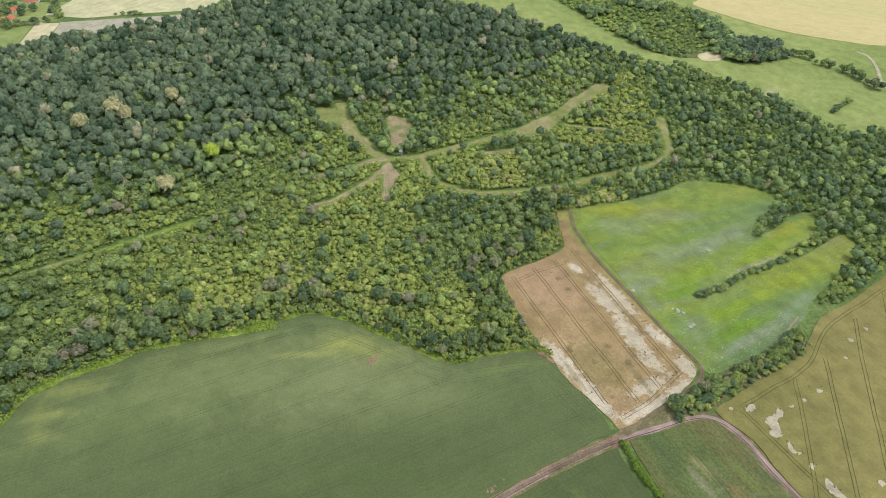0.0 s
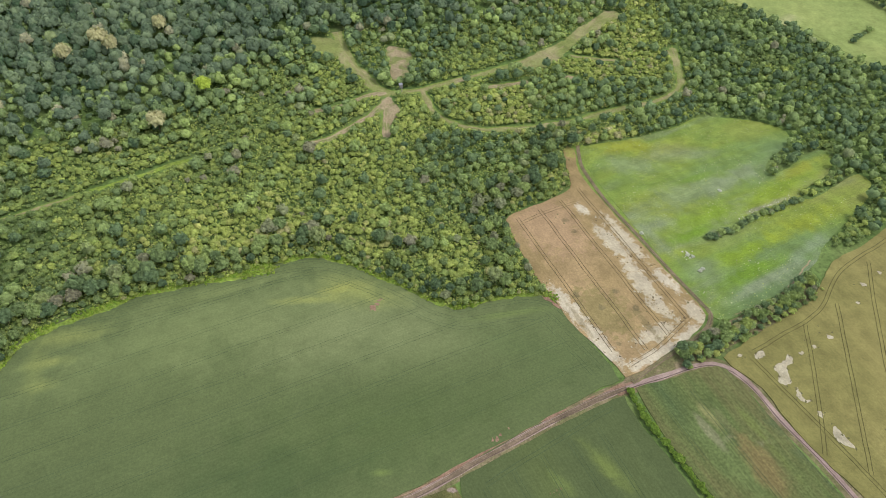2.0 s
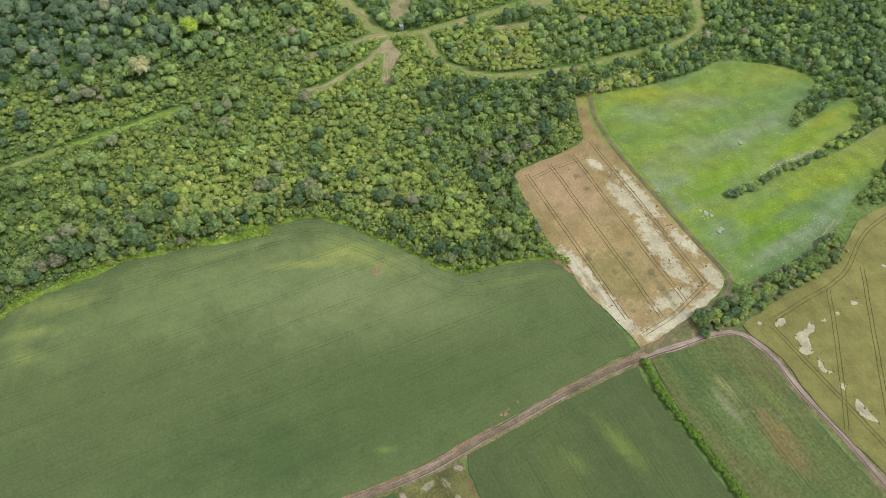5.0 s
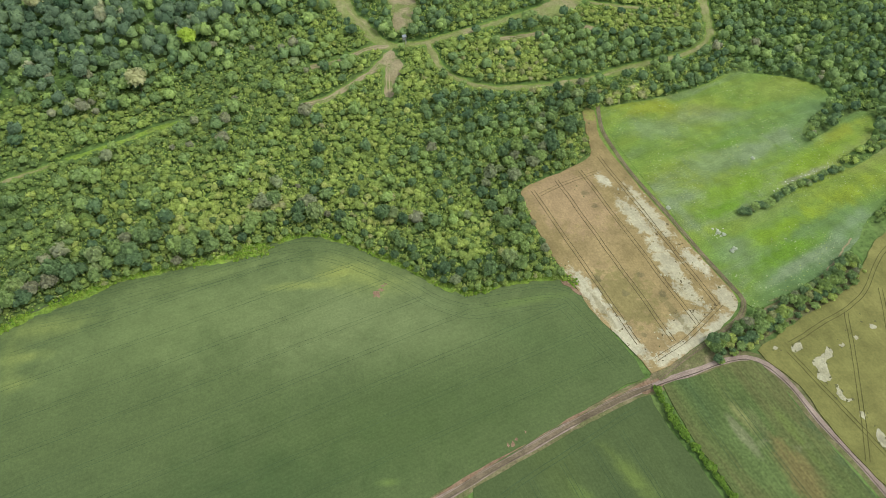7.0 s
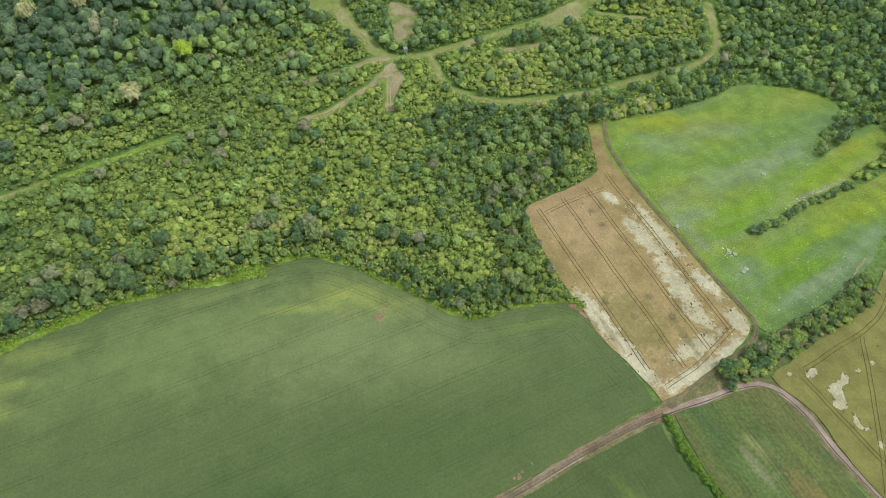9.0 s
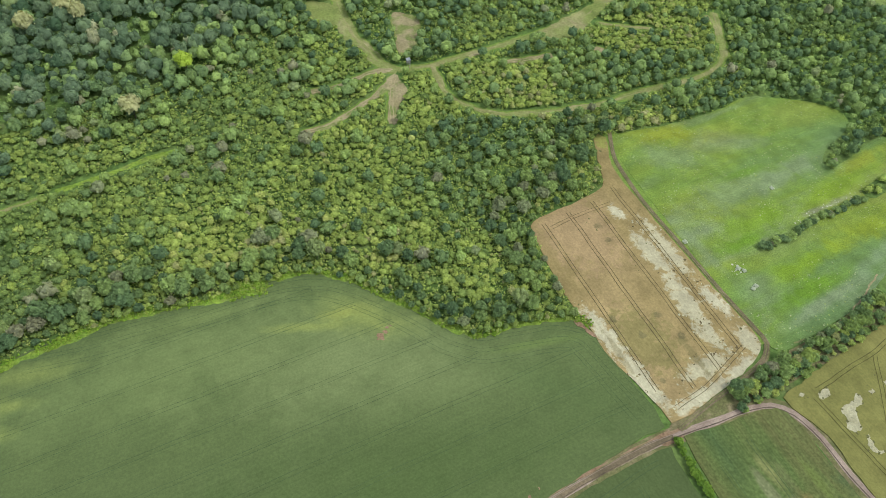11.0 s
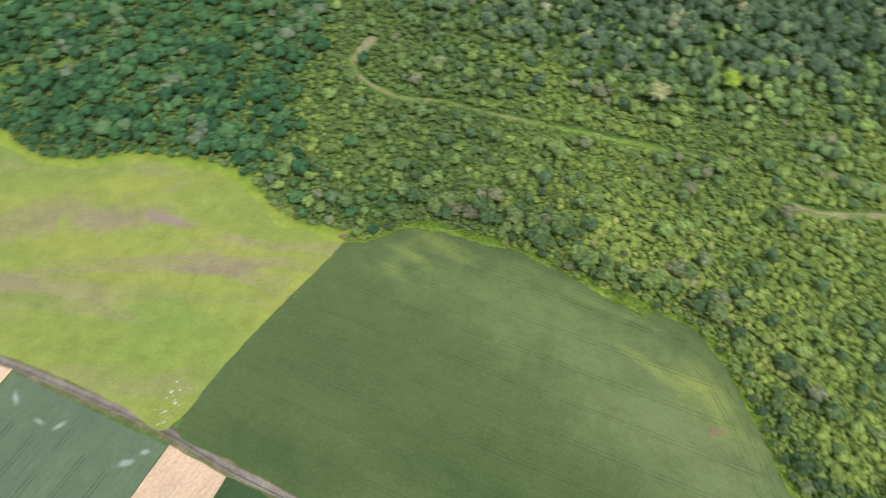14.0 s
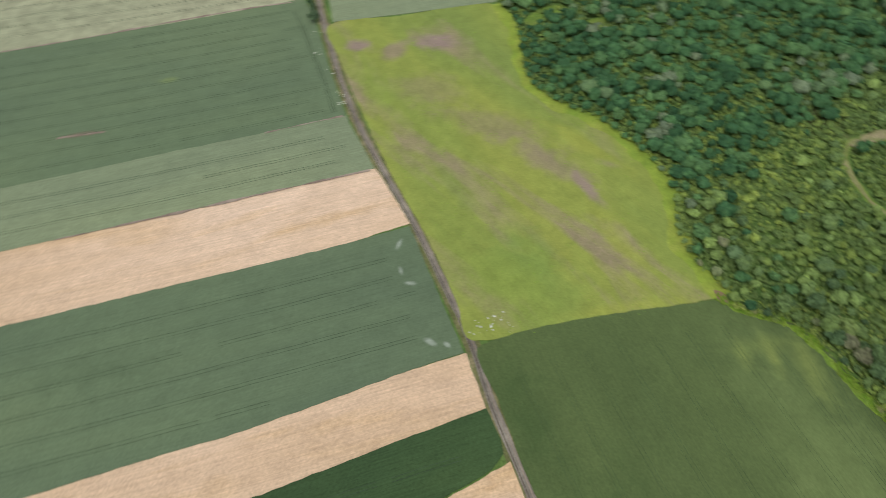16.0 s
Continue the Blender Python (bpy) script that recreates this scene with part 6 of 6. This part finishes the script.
def house(x, y, turn, long, deep):
    ob = new("house")
    part("wall", boxes(((-long / 2, -deep / 2, -0.5), (long / 2, deep / 2, 3.2))), WHITE_WALL, ob)
    b = bmesh.new()
    a = [b.verts.new(v) for v in ((-long / 2 - 0.4, -deep / 2 - 0.5, 3.0), (long / 2 + 0.4, -deep / 2 - 0.5, 3.0), (long / 2 + 0.4, deep / 2 + 0.5, 3.0), (-long / 2 - 0.4, deep / 2 + 0.5, 3.0), (-long / 2 - 0.4, 0, 6.2), (long / 2 + 0.4, 0, 6.2))]
    for f in ((0, 1, 5, 4), (2, 3, 4, 5), (3, 0, 4), (1, 2, 5), (3, 2, 1, 0)):
        b.faces.new([a[k] for k in f])
    roof = part("roof", b, ROOF_RED, ob, "red tiled gable roof")
    part("chimney", boxes(((1.0, 0.4, 5.0), (1.6, 1.0, 7.0))), STONE, roof)
    for k in (-0.28, 0.0, 0.28):
        part("window", boxes(((k * long - 0.6, -deep / 2 - 0.04, 1.0), (k * long + 0.6, -deep / 2 + 0.05, 2.3))), PANE, ob)
    ob.matrix_basis = pose(x, y, float(land(x, y)), 0, 0, turn)
    tagged(ob, "white rendered house with a red tiled roof", "house", "houses of the village")


for (x, y), turn, long in zip(PLAN["houses"], (10, 40, 75, 20), (14, 11, 11, 12)):
    house(x, y, turn, long, 8)


def hunting_stand(x, y):
    """A raised timber hide on four splayed legs with a ladder."""
    ob = new("hunting_stand")
    for sx in (-1, 1):
        for sy in (-1, 1):
            b = bmesh.new()
            box(b, (-0.07, -0.07, -0.2), (0.07, 0.07, 3.2))
            for v in b.verts:
                k = 1 - v.co.z / 3.2
                v.co.x += sx * (0.9 + 0.35 * k)
                v.co.y += sy * (0.9 + 0.35 * k)
            part("leg", b, TIMBER, ob)
    part("platform", boxes(((-1.15, -1.15, 3.1), (1.15, 1.15, 3.22))), TIMBER, ob)
    part("cabin_wall", boxes(((-1.05, -1.05, 3.22), (-0.98, 1.05, 5.2)), ((0.98, -1.05, 3.22), (1.05, 1.05, 5.2)), ((-0.98, 0.98, 3.22), (0.98, 1.05, 5.2)), ((-0.98, -1.05, 3.22), (0.98, -0.98, 4.2)), ((-0.98, -1.05, 4.8), (0.98, -0.98, 5.2))), TIMBER, ob)
    b = boxes(((-1.35, -1.45, 5.2), (1.35, 1.35, 5.3)))
    for v in b.verts:
        v.co.z += 0.18 * v.co.y / 1.4
    part("roof", b, FELT, ob, "pale grey felt roof")
    rails = [((sx * 0.25 - 0.04, -2.2 + 0.0, 0), (sx * 0.25 + 0.04, -2.1, 3.3)) for sx in (-1, 1)]
    b = boxes(*rails, *[((-0.25, -2.18, 0.3 + 0.3 * k), (0.25, -2.12, 0.36 + 0.3 * k)) for k in range(10)])
    for v in b.verts:
        v.co.y += 0.28 * v.co.z
    part("ladder", b, TIMBER, ob)
    ob.matrix_basis = pose(x, y, float(land(x, y)) + 0.2, 0, 0, 20)
    tagged(ob, "small grey raised hunting stand at the path junction", "hunting stand")


hunting_stand(*PLAN["stand"][0])
